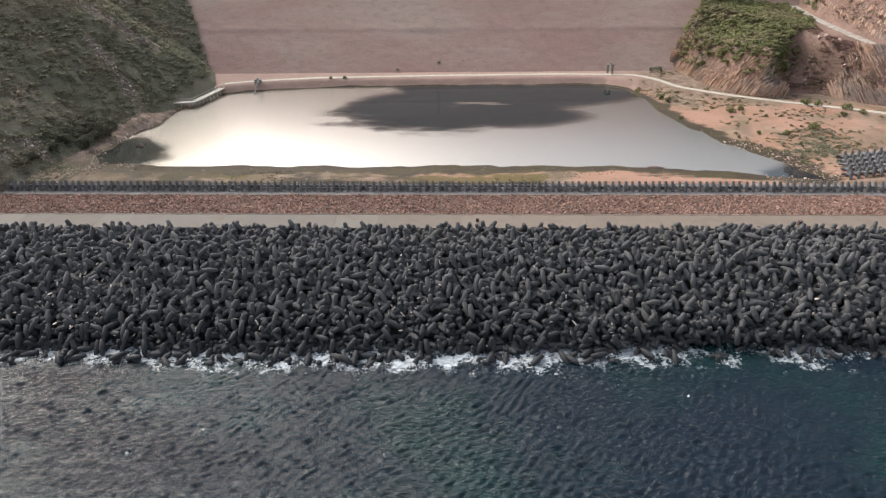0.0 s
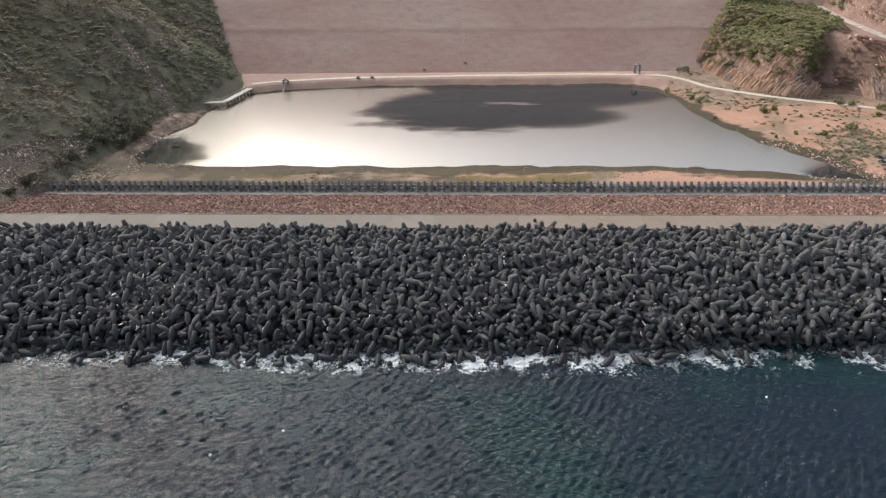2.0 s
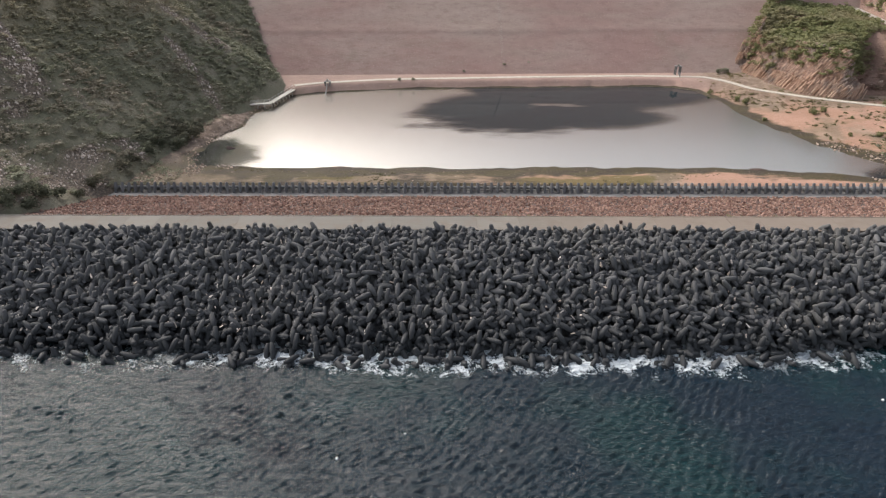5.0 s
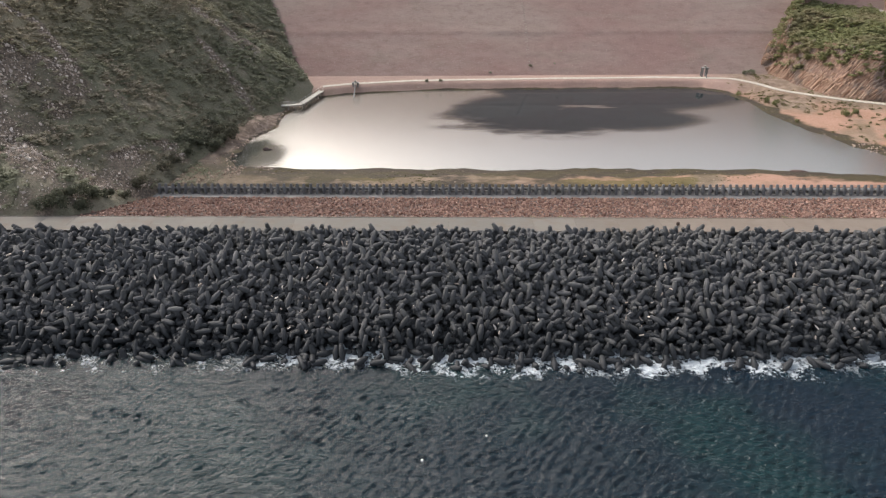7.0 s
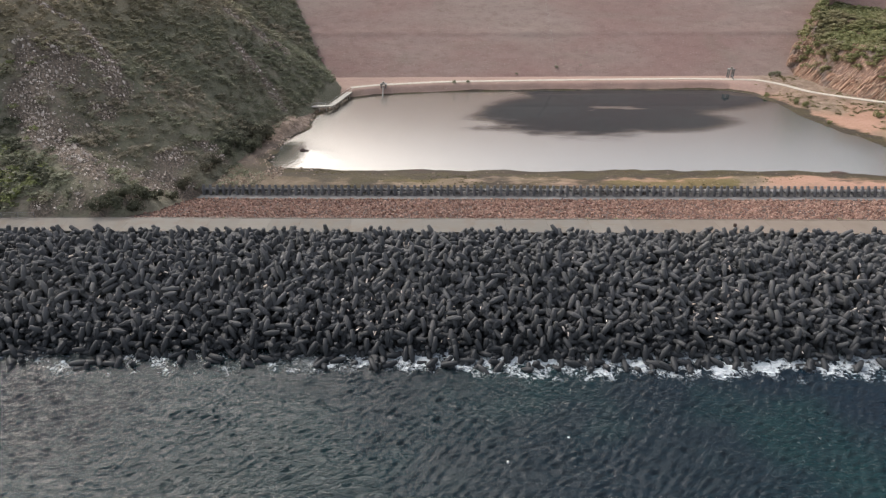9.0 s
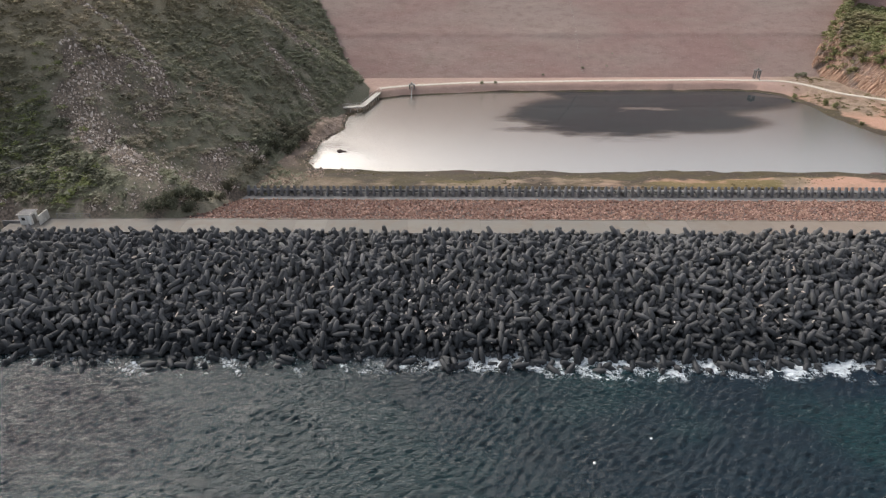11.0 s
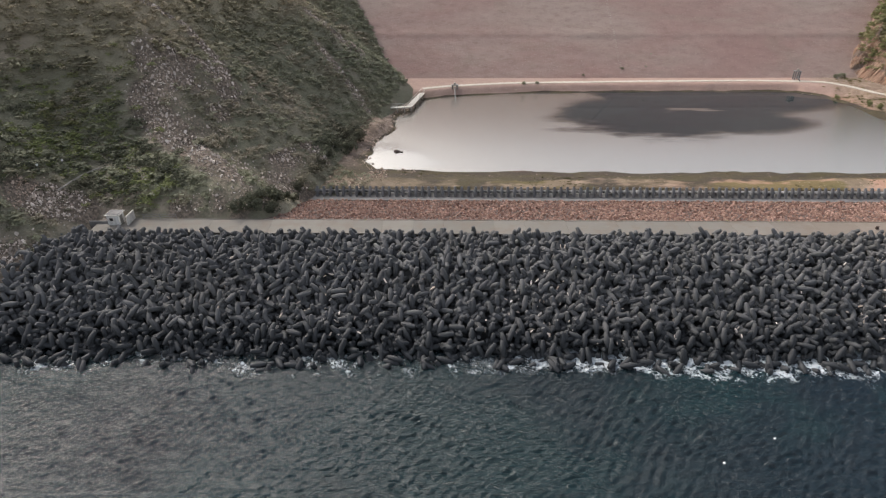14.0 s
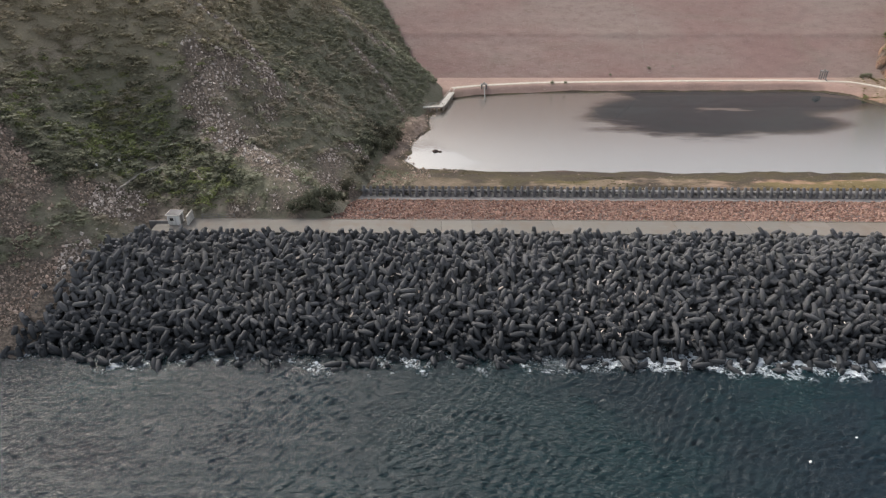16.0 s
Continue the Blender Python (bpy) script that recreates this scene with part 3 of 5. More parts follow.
def dolos_bm(h, fat=1.0, plain=False):
    """An H-shaped armour block whose two flukes are turned by a right angle."""
    bm = bmesh.new()
    a = h * .36
    limb_rings(bm, (1, 0, 0), (0, 0, 0), a, h * .18 * fat, h * .19 * fat, plain)
    limb_rings(bm, (0, 0, 1), (-a, 0, 0), h * .5, h * .2 * fat, h * .13 * fat, plain)
    limb_rings(bm, (0, 1, 0), (a, 0, 0), h * .5, h * .2 * fat, h * .13 * fat, plain)
    if plain:
        return bm
    # the shank grows into both flukes
    bm.verts.ensure_lookup_table()
    for ring, fluke in ((range(0, 8), range(40, 80)), (range(32, 40), range(80, 120))):
        pairs = [(min(fluke, key=lambda j: (bm.verts[j].co - bm.verts[i].co).length), i) for i in ring]
        bm.verts[pairs[0][1]].co = bm.verts[pairs[0][0]].co
        bm.verts[pairs[4][1]].co = bm.verts[pairs[4][0]].co
    bmesh.ops.remove_doubles(bm, verts=bm.verts[:], dist=h * .001)
    caps = [e for f in bm.faces if len(f.verts) > 4 for e in f.edges]
    bmesh.ops.split_edges(bm, edges=list(set(caps)))
    return bm


# ---- plan of the place ----
SEA, POND, ROAD = 0.0, 0.5, 9.0
SKEW = 0.021                      # the sea dam runs slightly off the east line


def row_y(v, x):
    return v - SKEW * x


POND_OUTLINE = [(-99, 165), (-96, 158), (-72, 156), (-40, 155), (5, 154.5), (45, 153.5), (77, 148.5), (98, 143), (94, 154), (84, 171), (78, 189),
                (75, 208), (71, 232), (64, 238), (5, 239), (-42, 237.5), (-70, 234), (-85, 227), (-87, 214), (-92, 205), (-92, 194), (-97, 180)]
PATH_LINE = [(-84, 234), (-76, 237.5), (-50, 242.6), (4, 245), (50, 246), (78, 243.5), (84, 236), (88, 225), (103, 211), (118, 200), (142, 185), (190, 160)]
WEST_FOOT = [(-420, 70), (-175, 76), (-161, 80), (-152, 95), (-148, 111.5), (-137, 110.6), (-124, 110.3), (-115, 111.5), (-112, 120), (-111.5, 134), (-109, 143), (-107, 160),
             (-105, 180), (-99, 196), (-94, 215), (-89, 235), (-94, 250), (-100, 262), (-106, 276), (-113, 290), (-125, 315), (-140, 350), (-150, 400), (-420, 700)]
EAST_FOOT = [(97, 249), (100.5, 232), (103, 217), (110, 209), (117, 209.5), (124, 216), (135, 214), (142, 203), (150, 198), (170, 184), (230, 150),
             (520, 100), (520, 700), (190, 400), (150, 340), (128, 300), (114, 282), (104, 270), (96, 258)]


def dam_height(x, y):
    base = 5.0 + 0.61 * (y - 254.0)
    base = base + 0.32 * step(y, 271.3, 272.1) - 0.32 * step(y, 272.3, 277.0)
    z = base + 0.35 * fbm(x, y, 3.0, 3, 5)
    return np.minimum(z, 63.0)


ARCH = [(-154.4, 112.2), (-154.0, 116.0), (-153.2, 119.8), (-151.6, 122.6), (-149.4, 124.0), (-146.8, 124.0), (-143.8, 122.2), (-141.0, 119.6), (-139.2, 117.9)]


def line_distance(line, x, y):
    best = np.full(np.shape(x), 1e9)
    for (ax, ay), (bx, by) in zip(line, line[1:]):
        dx, dy = bx - ax, by - ay
        t = np.clip(((x - ax) * dx + (y - ay) * dy) / (dx * dx + dy * dy), 0, 1)
        best = np.minimum(best, np.hypot(x - ax - t * dx, y - ay - t * dy))
    return best


def path_distance(x, y):
    return line_distance(PATH_LINE, x, y)


def path_height(x, y):
    return 3.2 + 1.3 * step(x, 85, 140)


def ground_height(x, y):
    d = outline_distance(POND_OUTLINE, x, y) + 1.6 * fbm(x, y, 9.0, 4, 11) + 0.8 * fbm(x, y, 3.2, 3, 12)
    z = POND + np.where(d > 0, np.minimum(d * 0.10, 0.9), d * 0.12)
    terrace = step(x, 70, 112) * step(d, 3, 28) * 1.8
    z = z + np.where(d > 0, terrace + 0.25 * fbm(x, y, 5.0, 4, 3) * step(d, 0, 6), 0)
    z = z + 2.6 * np.exp(-((x + 99.5) / 5.0) ** 2 - ((y - 190.0) / 11.0) ** 2) * step(d, 0, 3.5) * (1 + .5 * fbm(x, y, 4.0, 3, 71))
    far = step(y, 225, 240) * step(d, 0.0, 4.5)
    z = np.maximum(z, np.where(far > 0, POND + far * 2.6, -9))
    pd = path_distance(x, y)
    z = z + (path_height(x, y) - 0.06 - z) * (1 - step(pd, 1.6, 6.0)) * np.where(d > -0.5, 1, 0)
    dry = np.where(d > 0, np.maximum(z, POND + 0.02), np.maximum(z, -2.0))
    return np.where(y + SKEW * x < 140.6, np.minimum(dry, 0.8), dry)


def west_height(x, y):
    d = -outline_distance(WEST_FOOT, x, y)
    foot = 9.0 - 7.0 * step(y, 112, 136) + 2.5 * step(y, 200, 235) - 8.5 * step(-x, 148, 166) * (1 - step(y, 78, 112))
    foot = foot + np.maximum(0.61 * (y - 254.0), 0) * step(y, 240, 256)
    gully = fbm(x + 0.6 * y, y - 0.3 * x, 34.0, 4, 21)
    rise = 0.86 * d + (5.0 * gully + 1.6 * fbm(x, y, 7.0, 3, 31)) * step(d, 2, 22)
    rise = np.where(d > 85, 73 + (d - 85) * 0.35 + 6.0 * gully, rise)
    return np.where(d > 0, foot + rise, foot + d * 1.2)


UPPER = [(176, 335), (164, 311), (156.5, 291), (151, 258), (150, 232), (151.5, 211), (157, 190), (172, 165)]


def upper_height(x, y):
    return np.interp(y, [190, 211, 232, 258, 291, 325], [18, 19, 20.5, 22, 23.5, 24.5])


def upper_x(y):
    return np.interp(y, [q[1] for q in UPPER[::-1]], [q[0] for q in UPPER[::-1]])


def east_height(x, y):
    d = -outline_distance(EAST_FOOT, x, y)
    foot = 4.0 + np.clip(0.61 * (y - 254.0), 0, 40) * step(y, 246, 258) * (1 - 0.45 * step(d, 4, 26))
    cliffy = 1 - step(x - 0.85 * (y - 215), 112, 122)
    face = (12.5 + 1.5 * fbm(x, y, 10, 3, 8)) * step(d, 0.3, 6.0) * cliffy
    rise = face + (0.62 - 0.32 * cliffy) * np.maximum(d - 3 * cliffy, 0) + 1.3 * fbm(x, y, 9.0, 4, 41) * step(d, 4, 12)
    second = step(x, 133, 141) * (1 - cliffy)
    rise = rise + 12.0 * step(d, 0.4, 11) * second
    side = x - upper_x(y)
    flat = 1 - step(np.abs(side), 2.4, 9.0)
    z = np.where(d > 0, foot + rise, foot + d * 1.5)
    z = np.where((side < 0) & (d > 6), np.minimum(z, upper_height(x, y) - 1.2 - 0.10 * side), z)
    z = z + 0.5 * np.clip(side - 4, 0, 60) * np.where(d > 0, 1, 0)
    z = np.where(z > 46, 46 + (z - 46) * 0.12, z)
    return z + (upper_height(x, y) - z) * flat * step(d, 3, 8)


# ---- the setting ----
wave_rng = np.random.RandomState(4)
WAVES = []
for k in range(72):
    wl = 0.45 * (1.6 / 0.45) ** (k / 71.0)
    WAVES.append((wl, radians(97 + wave_rng.normal(0, 24)), wave_rng.uniform(0, 6.28), wave_rng.uniform(.6, 1.4)))


def sea_height(x, y):
    wx, wy = x + 1.1 * fbm(x, y, 8.0, 2, 61), y + 1.1 * fbm(x, y, 8.0, 2, 62)
    z = 0 * x
    for wl, a, ph, w in WAVES:
        z = z + 0.0106 * w * wl ** 0.95 * np.sin((wx * math.cos(a) + wy * math.sin(a)) / wl * 2 * math.pi + ph)
    z = z + 1.6 * np.maximum(z, 0) ** 2
    for wl, deg, amp in ((11.0, 112, .018), (5.4, 120, .014), (3.1, 106, .016)):
        a = radians(deg)
        z = z + amp * np.sin((wx * math.cos(a) + wy * math.sin(a)) / wl * 2 * math.pi + 3.0 * fbm(x, y, 3 * wl, 2, int(10 * wl)))
    gust = 0.8 + 0.4 * step(fbm(x, y * 1.6, 26.0, 3, 63), -.5, .5)
    near = step(x, -163.5, -158) * (1 - step(x, 70, 75.5)) * step(y, 41.5, 46)
    return SEA + z * gust * near


sea = sheet("sea", graded(-3500, 3500, -164, 76, 0.23, 8), np.concatenate([np.linspace(-3500, 41, 10, endpoint=False), np.arange(41, 79, 0.19), [84, 90]]), sea_height, M_SEA)
tagged(sea, "dark teal sea with wind chop and white foam along the blocks", "sea", kind="structure")

ground = sheet("ground", graded(-3500, 3500, -135, 205, 1.1, 6), graded(92, 4000, 128, 275, 1.0, 4), ground_height, M_GROUND)
tagged(ground, "pinkish sand and muddy grass flats round the pond", "ground", kind="structure")

bm = bmesh.new()
box(bm, -112, 108, 139, 245, POND - 0.02, POND)
bmesh.ops.delete(bm, geom=[f for f in bm.faces if f.normal.z < 0.9], context="FACES_ONLY")
pond = part("pond_water", bm, M_POND)
tagged(pond, "still grey pond reflecting a bright cloudy sky", "pond", kind="structure")

dam = sheet("main_dam_slope", np.arange(-170, 200, 1.5), np.concatenate([np.arange(246, 300, 0.8), np.linspace(300, 348, 40), np.linspace(350, 420, 4)]), dam_height, M_DAM)
tagged(dam, "reddish rockfill slope of the main dam with a narrow berm", "dam", kind="structure")

west = sheet("hillside_west", np.concatenate([np.linspace(-1200, -262, 6), np.arange(-260, -84, 1.1)]), np.concatenate([np.arange(68, 330, 1.1), np.linspace(332, 690, 12)]), west_height, M_HILL_W,
             keep=lambda X, Y, Z: outline_distance(WEST_FOOT, X, Y) < 2.5)
hillside = west
tagged(west, "steep scrub-covered hillside with pale scree gullies, in shade", "hillside", kind="structure")

east = sheet("hillside_east", np.concatenate([np.arange(92, 215, 0.9), np.linspace(216, 515, 8)]), np.concatenate([np.arange(105, 310, 0.9), np.linspace(312, 690, 8)]), east_height, M_HILL_E,
             keep=lambda X, Y, Z: outline_distance(EAST_FOOT, X, Y) < 1.5)
tagged(east, "sunlit hillside of red earth and rock cut into cliffs", "hillside", kind="structure")


# the sea dam: core, concrete road, rubble back slope
def strip(name, profile, x0, x1, material, dx=2.0):
    """A long sheet along the sea dam through profile points (v, z)."""
    xs = np.arange(x0, x1 + dx, dx)
    V = np.array([[(x, row_y(v, x), z) for v, z in profile] for x in xs]).reshape(-1, 3)
    n, m = len(xs), len(profile)
    i = np.arange(n * m).reshape(n, m)
    F = np.stack([i[:-1, :-1], i[1:, :-1], i[1:, 1:], i[:-1, 1:]], -1).reshape(-1, 4)
    me = raw_mesh(name, V, F, False)
    me.materials.append(material)
    return new(name, me)


core = strip("sea_dam_underlayer", [(64, -6), (77, -0.9), (91, 7.3), (101.6, 8.2), (101.6, 4.0)], -156, 230, M_CORE)
tagged(core, "dark rock underlayer beneath the armour blocks", "sea dam", kind="structure")
bank = strip("rubble_bank", [(107.2, 4.0), (107.2, 8.75), (133.8, 0.95), (134.4, 0.6), (134.4, -1)], -126, 230, M_BED)
tagged(bank, "earthy bed under the back slope's pink rubble, coloured dark as shade between stones", "embankment", kind="structure")
bench = strip("block_bench", [(134.1, -1), (134.1, 1.0), (140.2, 1.0), (140.2, -1)], -113, 230, M_BENCH)
tagged(bench, "grey concrete bench that carries the standing blocks", "bench", kind="structure")
road = tagged(new("road"), "worn concrete crest road of the sea dam", "road", kind="structure")
slab_lengths = random.Random(8)
slabs = []
x = -146.0
while x < 226:
    l = slab_lengths.choice((6.0, 8.2, 10.0))
    slabs.append((x, x + l))
    x += l


def ribbon(name, line, width, height, material, lift, thick=0.25, step_len=2.0):
    """A paved way of that width along a line, lying on the height of a function."""
    pts = []
    for (ax, ay), (bx, by) in zip(line, line[1:]):
        n = max(1, int(math.hypot(bx - ax, by - ay) / step_len))
        pts += [(ax + (bx - ax) * k / n, ay + (by - ay) * k / n) for k in range(n)]
    pts.append(line[-1])
    for _ in range(4):
        pts = [pts[0]] + [((a[0] + 2 * b[0] + c[0]) / 4, (a[1] + 2 * b[1] + c[1]) / 4) for a, b, c in zip(pts, pts[1:], pts[2:])] + [pts[-1]]
    bm = bmesh.new()
    rings = []
    for k, (px, py) in enumerate(pts):
        a, b = pts[max(0, k - 1)], pts[min(len(pts) - 1, k + 1)]
        t = Vector((b[0] - a[0], b[1] - a[1], 0)).normalized()
        s = Vector((-t.y, t.x, 0)) * width / 2
        z = float(height(np.array(px), np.array(py))) + lift
        rings.append([bm.verts.new((px + q * s.x, py + q * s.y, z + w)) for q, w in ((-1, -thick), (-1, 0), (1, 0), (1, -thick))])
    for r, q in zip(rings, rings[1:]):
        for k in range(3):
            bm.faces.new((r[k], r[k + 1], q[k + 1], q[k]))
    bmesh.ops.recalc_face_normals(bm, faces=bm.faces[:])
    return part(name, bm, material)


path = ribbon("far_path", PATH_LINE, 2.5, path_height, M_PATH, 0.06, 0.3)
tagged(path, "pale concrete path along the toe of the dam", "path", kind="structure")
upper = ribbon("upper_road", UPPER, 3.6, upper_height, M_WOOD, 0.12, 0.5)
tagged(upper, "pale concrete road cut into the eastern hillside", "road", kind="structure")

# ---- armour blocks on the sea face ----
def armour_top(v):
    return float(np.interp(v, [70, 74, 91, 101], [-1.4, 0.3, 9.0, 9.7]))


def west_end(v):
    """Where the armour meets the western bank."""
    return float(np.interp(v, [70, 80, 90, 100, 104], [-161, -158, -154, -148.5, -145.5]))


H = 2.65
rng = random.Random(12)
shape = arrays(dolos_bm(H, .97))
single = bpy.data.meshes.new("dolos_block")
bm = dolos_bm(H, .97)
bm.to_mesh(single)
bm.free()
for p in single.polygons:
    p.use_smooth = True
single.materials.append(M_BLOCK_ONE)


def leaning(rng):
    """One fluke up, the other sunk into the heap."""
    return np.array(Euler((rng.uniform(-.4, .4), rng.uniform(.05, .8), rng.uniform(0, 2 * math.pi))).to_matrix())


turns, places, singles, under = [], [], [], []
for layer, sink, gap in ((0, 0.0, 1.60), (1, 1.0, 2.5)):
    v = 75.0 if layer == 0 else 76.0
    while v < 102.4:
        x = west_end(v) - rng.uniform(0, 2)
        while x < 132:
            px, pv = x + rng.uniform(-.75, .75), v + rng.uniform(-.7, .7)
            pz = armour_top(min(pv, 101)) - sink + rng.uniform(-.7, .55) - 0.5
            if pv < 76:
                pz -= rng.uniform(0, 0.9)
            if pv < 75.4 + 0.04 * min(max(px, 0), 50):
                x += gap * rng.uniform(.82, 1.18)
                continue
            pz -= 0.45 * min(max((pv - 96) / 4, 0), 1)
            if pv > 100.3:
                pv, pz = min(pv, 100.8), pz + rng.uniform(-0.9, 0.1)
            m = turn(rng) if rng.random() < .2 and pv < 97 else leaning(rng)
            if layer == 0 and -50 < px < -28:
                singles.append((m, (px, row_y(pv, px), pz)))
            elif layer:
                under.append((m, (px, row_y(pv, px), pz)))
            else:
                turns.append(m)
                places.append((px, row_y(pv, px), pz))
            x += gap * rng.uniform(.82, 1.18)
        v += gap * 0.93
for k in range(190):
    x = rng.uniform(-150, 125)
    turns.append(turn(rng))
    places.append((x, row_y(rng.uniform(72.8, 75.2) + 0.04 * min(max(x, 0), 50), x), rng.uniform(-1.0, -.1)))
blocks = new("dolosse", stamp("dolosse", shape, turns, places, M_BLOCK, True))
tagged(blocks, "heap of dark weathered concrete dolosse armouring the sea face", "armour blocks", kind="stuff")
lower = new("buried_dolosse", stamp("buried_dolosse", arrays(dolos_bm(H, 1.0, True)), [m for m, at in under], [at for m, at in under], M_BLOCK))
tagged(lower, "lower layer of dark concrete dolosse showing through the gaps", "armour blocks", kind="stuff")
for m, at in singles:
    ob = new("dolos_block", single)
    ob.matrix_world = Matrix.Translation(at) @ Matrix(m.tolist()).to_4x4()
    tagged(ob, "dark weathered concrete dolos in the sea-wall heap", "armour block", "armour blocks on the sea face")

# standing blocks behind the road, in pairs
def upright_block(name, h, fat, lean):
    """A dolos at rest: one fluke up, the other lying behind it on the ground."""
    bm = dolos_bm(h, fat)
    bmesh.ops.translate(bm, verts=bm.verts[:], vec=(h * .36, 0, 0))
    bmesh.ops.rotate(bm, verts=bm.verts[:], cent=(0, 0, 0), matrix=Matrix.Rotation(radians(lean), 3, "Y"))
    bmesh.ops.translate(bm, verts=bm.verts[:], vec=(0, 0, -min(v.co.z for v in bm.verts) - .03))
    me = bpy.data.meshes.new(name)
    bm.to_mesh(me)
    bm.free()
    for p in me.polygons:
        p.use_smooth = False
    me.materials.append(M_BLOCK_DRY)
    return me


row_mesh = upright_block("standing_block", 2.6, .92, 21)
store_mesh = upright_block("stored_block", 2.7, .82, 21)


def standing(x, y, z, yaw, label, group, mesh=row_mesh):
    ob = new("standing_block", mesh)
    ob.matrix_world = pose(x, y, z, rng.uniform(-2, 2), rng.uniform(-2, 2), yaw + rng.uniform(-5, 5))
    return tagged(ob, label, "armour block", group)


x = -108.5
while x < 128:
    standing(x, row_y(136.5, x), 1.0, 84, "grey concrete dolos standing on the bench behind the road", "row of standing blocks")
    standing(x + 1.632, row_y(136.5, x), 1.0, 96, "grey concrete dolos standing on the bench behind the road", "row of standing blocks")
    x += 3.264
for r in range(5):
    for c in range(9):
        x, y = 103.8 + c * 1.9 + r * 1.1, 141.8 + r * 2.7
        standing(x, y, float(ground_height(np.array(x), np.array(y))) - .05, 82, "grey concrete dolos standing in the storage rows on the sand", "stored blocks", store_mesh)

# ---- rubble on the back slope ----
turns, places = [], []
for k in range(20500):
    x, v = rng.uniform(-114, 128), rng.uniform(107.6, 134.2)
    if x < -111 + rng.uniform(-2, 2):
        continue
    s = rng.choice((.3, .4, .45, .55, .75)) * rng.uniform(.85, 1.2)
    turns.append(turn(rng) * s)
    places.append((x, row_y(v, x), float(np.interp(v, [107.2, 133.8], [8.75, .95])) + s * .12))
half = len(turns) // 2
for lot, piece in ((slice(0, half), stone_shape(1)), (slice(half, None), shard_shape(2))):
    ob = new("rubble", stamp("rubble", piece, turns[lot], places[lot], M_RUBBLE))
    tagged(ob, "pink and buff broken rubble on the back slope", "rubble", kind="stuff")

# ---- rocks of the two hillsides ----
nrng = np.random.RandomState(7)


def scatter(n, x0, x1, y0, y1, density):
    x, y = nrng.uniform(x0, x1, n), nrng.uniform(y0, y1, n)
    ok = nrng.uniform(0, 1, n) < density(x, y)
    return x[ok], y[ok]


def blob(x, y, cx, cy, rx, ry):
    return np.exp(-((x - cx) / rx) ** 2 - ((y - cy) / ry) ** 2)


def scree(x, y):
    """How bare and stony the western hillside is."""
    s = 2.6 * blob(x, y, -165, 89, 12.5, 11.0) * (1 - .9 * blob(x, y, -157, 103, 5.5, 5.5)) * step(fbm(x, y, 7.0, 3, 91), -.6, -.02)
    for ax, ay, bx, by, r, w in SCREE_RUNS:
        t = np.clip(((x - ax) * (bx - ax) + (y - ay) * (by - ay)) / ((bx - ax) ** 2 + (by - ay) ** 2), 0, 1)
        s = np.maximum(s, w * np.exp(-(np.hypot(x - ax - t * (bx - ax), y - ay - t * (by - ay)) / r) ** 4))
    return np.clip(s * (0.8 + 1.1 * fbm(x, y, 8.0, 4, 77)), 0, 1)


# the stony runs: from, to, half width, how bare
SCREE_RUNS = [(-146, 150, -134, 155, 6.0, 1), (-143, 146, -135, 147, 5.5, .9), (-147, 140, -139, 133, 3.4, .95), (-139, 133, -128, 125, 4.2, .9), (-128, 125, -121, 117, 4.2, .8), (-139, 142, -132, 137, 4, .5), (-126, 134, -119, 127, 4, .42),
              (-120, 130, -116, 144, 4.0, .7), (-115, 145, -111.5, 156, 4.2, .9), (-131, 112, -123, 113, 2.6, .9), (-119, 112, -115, 117, 2.6, .75), (-117, 127, -112, 140, 3.2, .75), (-156, 108, -151, 111, 4.5, .9), (-166, 104, -172, 108, 4, .95),
              (-154, 165, -145, 169, 1.6, .75), (-145, 169, -134.5, 162, 1.8, .9), (-117.5, 210.5, -110.5, 206.8, 2.3, .95), (-107.5, 205.5, -102.9, 199, 2.3, .9), (-123, 225, -108, 231, 3.4, .55), (-121, 160, -127.5, 163.5, 1.7, .6)]


def in_west(x, y):
    return outline_distance(WEST_FOOT, x, y) < -1.0


def in_east(x, y):
    return outline_distance(EAST_FOOT, x, y) < -1.0


bare = hillside.data.attributes.new("stony", "FLOAT", "POINT")
co = np.zeros(len(hillside.data.vertices) * 3, np.float32)
hillside.data.vertices.foreach_get("co", co)
bare.data.foreach_set("value", scree(co[0::3].astype(float), co[1::3].astype(float)).astype(np.float32))
x, y = scatter(160000, -190, -95, 78, 265, lambda x, y: scree(x, y) ** 1.5 * in_west(x, y) * np.where(x < -150, 1.0, .56))
sz = nrng.choice([.25, .35, .5, .7, 1.1], len(x), p=[.3, .3, .22, .13, .05])
z = west_height(x, y) + 0.1 * sz
for far_west, material, nm, lab in ((False, M_SCREE, "scree", "pale broken scree lying in the western gullies"), (True, M_TALUS, "bank_rocks", "ochre broken rocks on the sea bank below the hillside")):
    lot = (x < -157) == far_west
    ob = new(nm, stamp(nm, shard_shape(5), [turn(rng) * s * (0.85 if far_west else 1.0) for s in sz[lot]], np.stack([x, y, z], -1)[lot], material))
    tagged(ob, lab, "scree", kind="stuff")

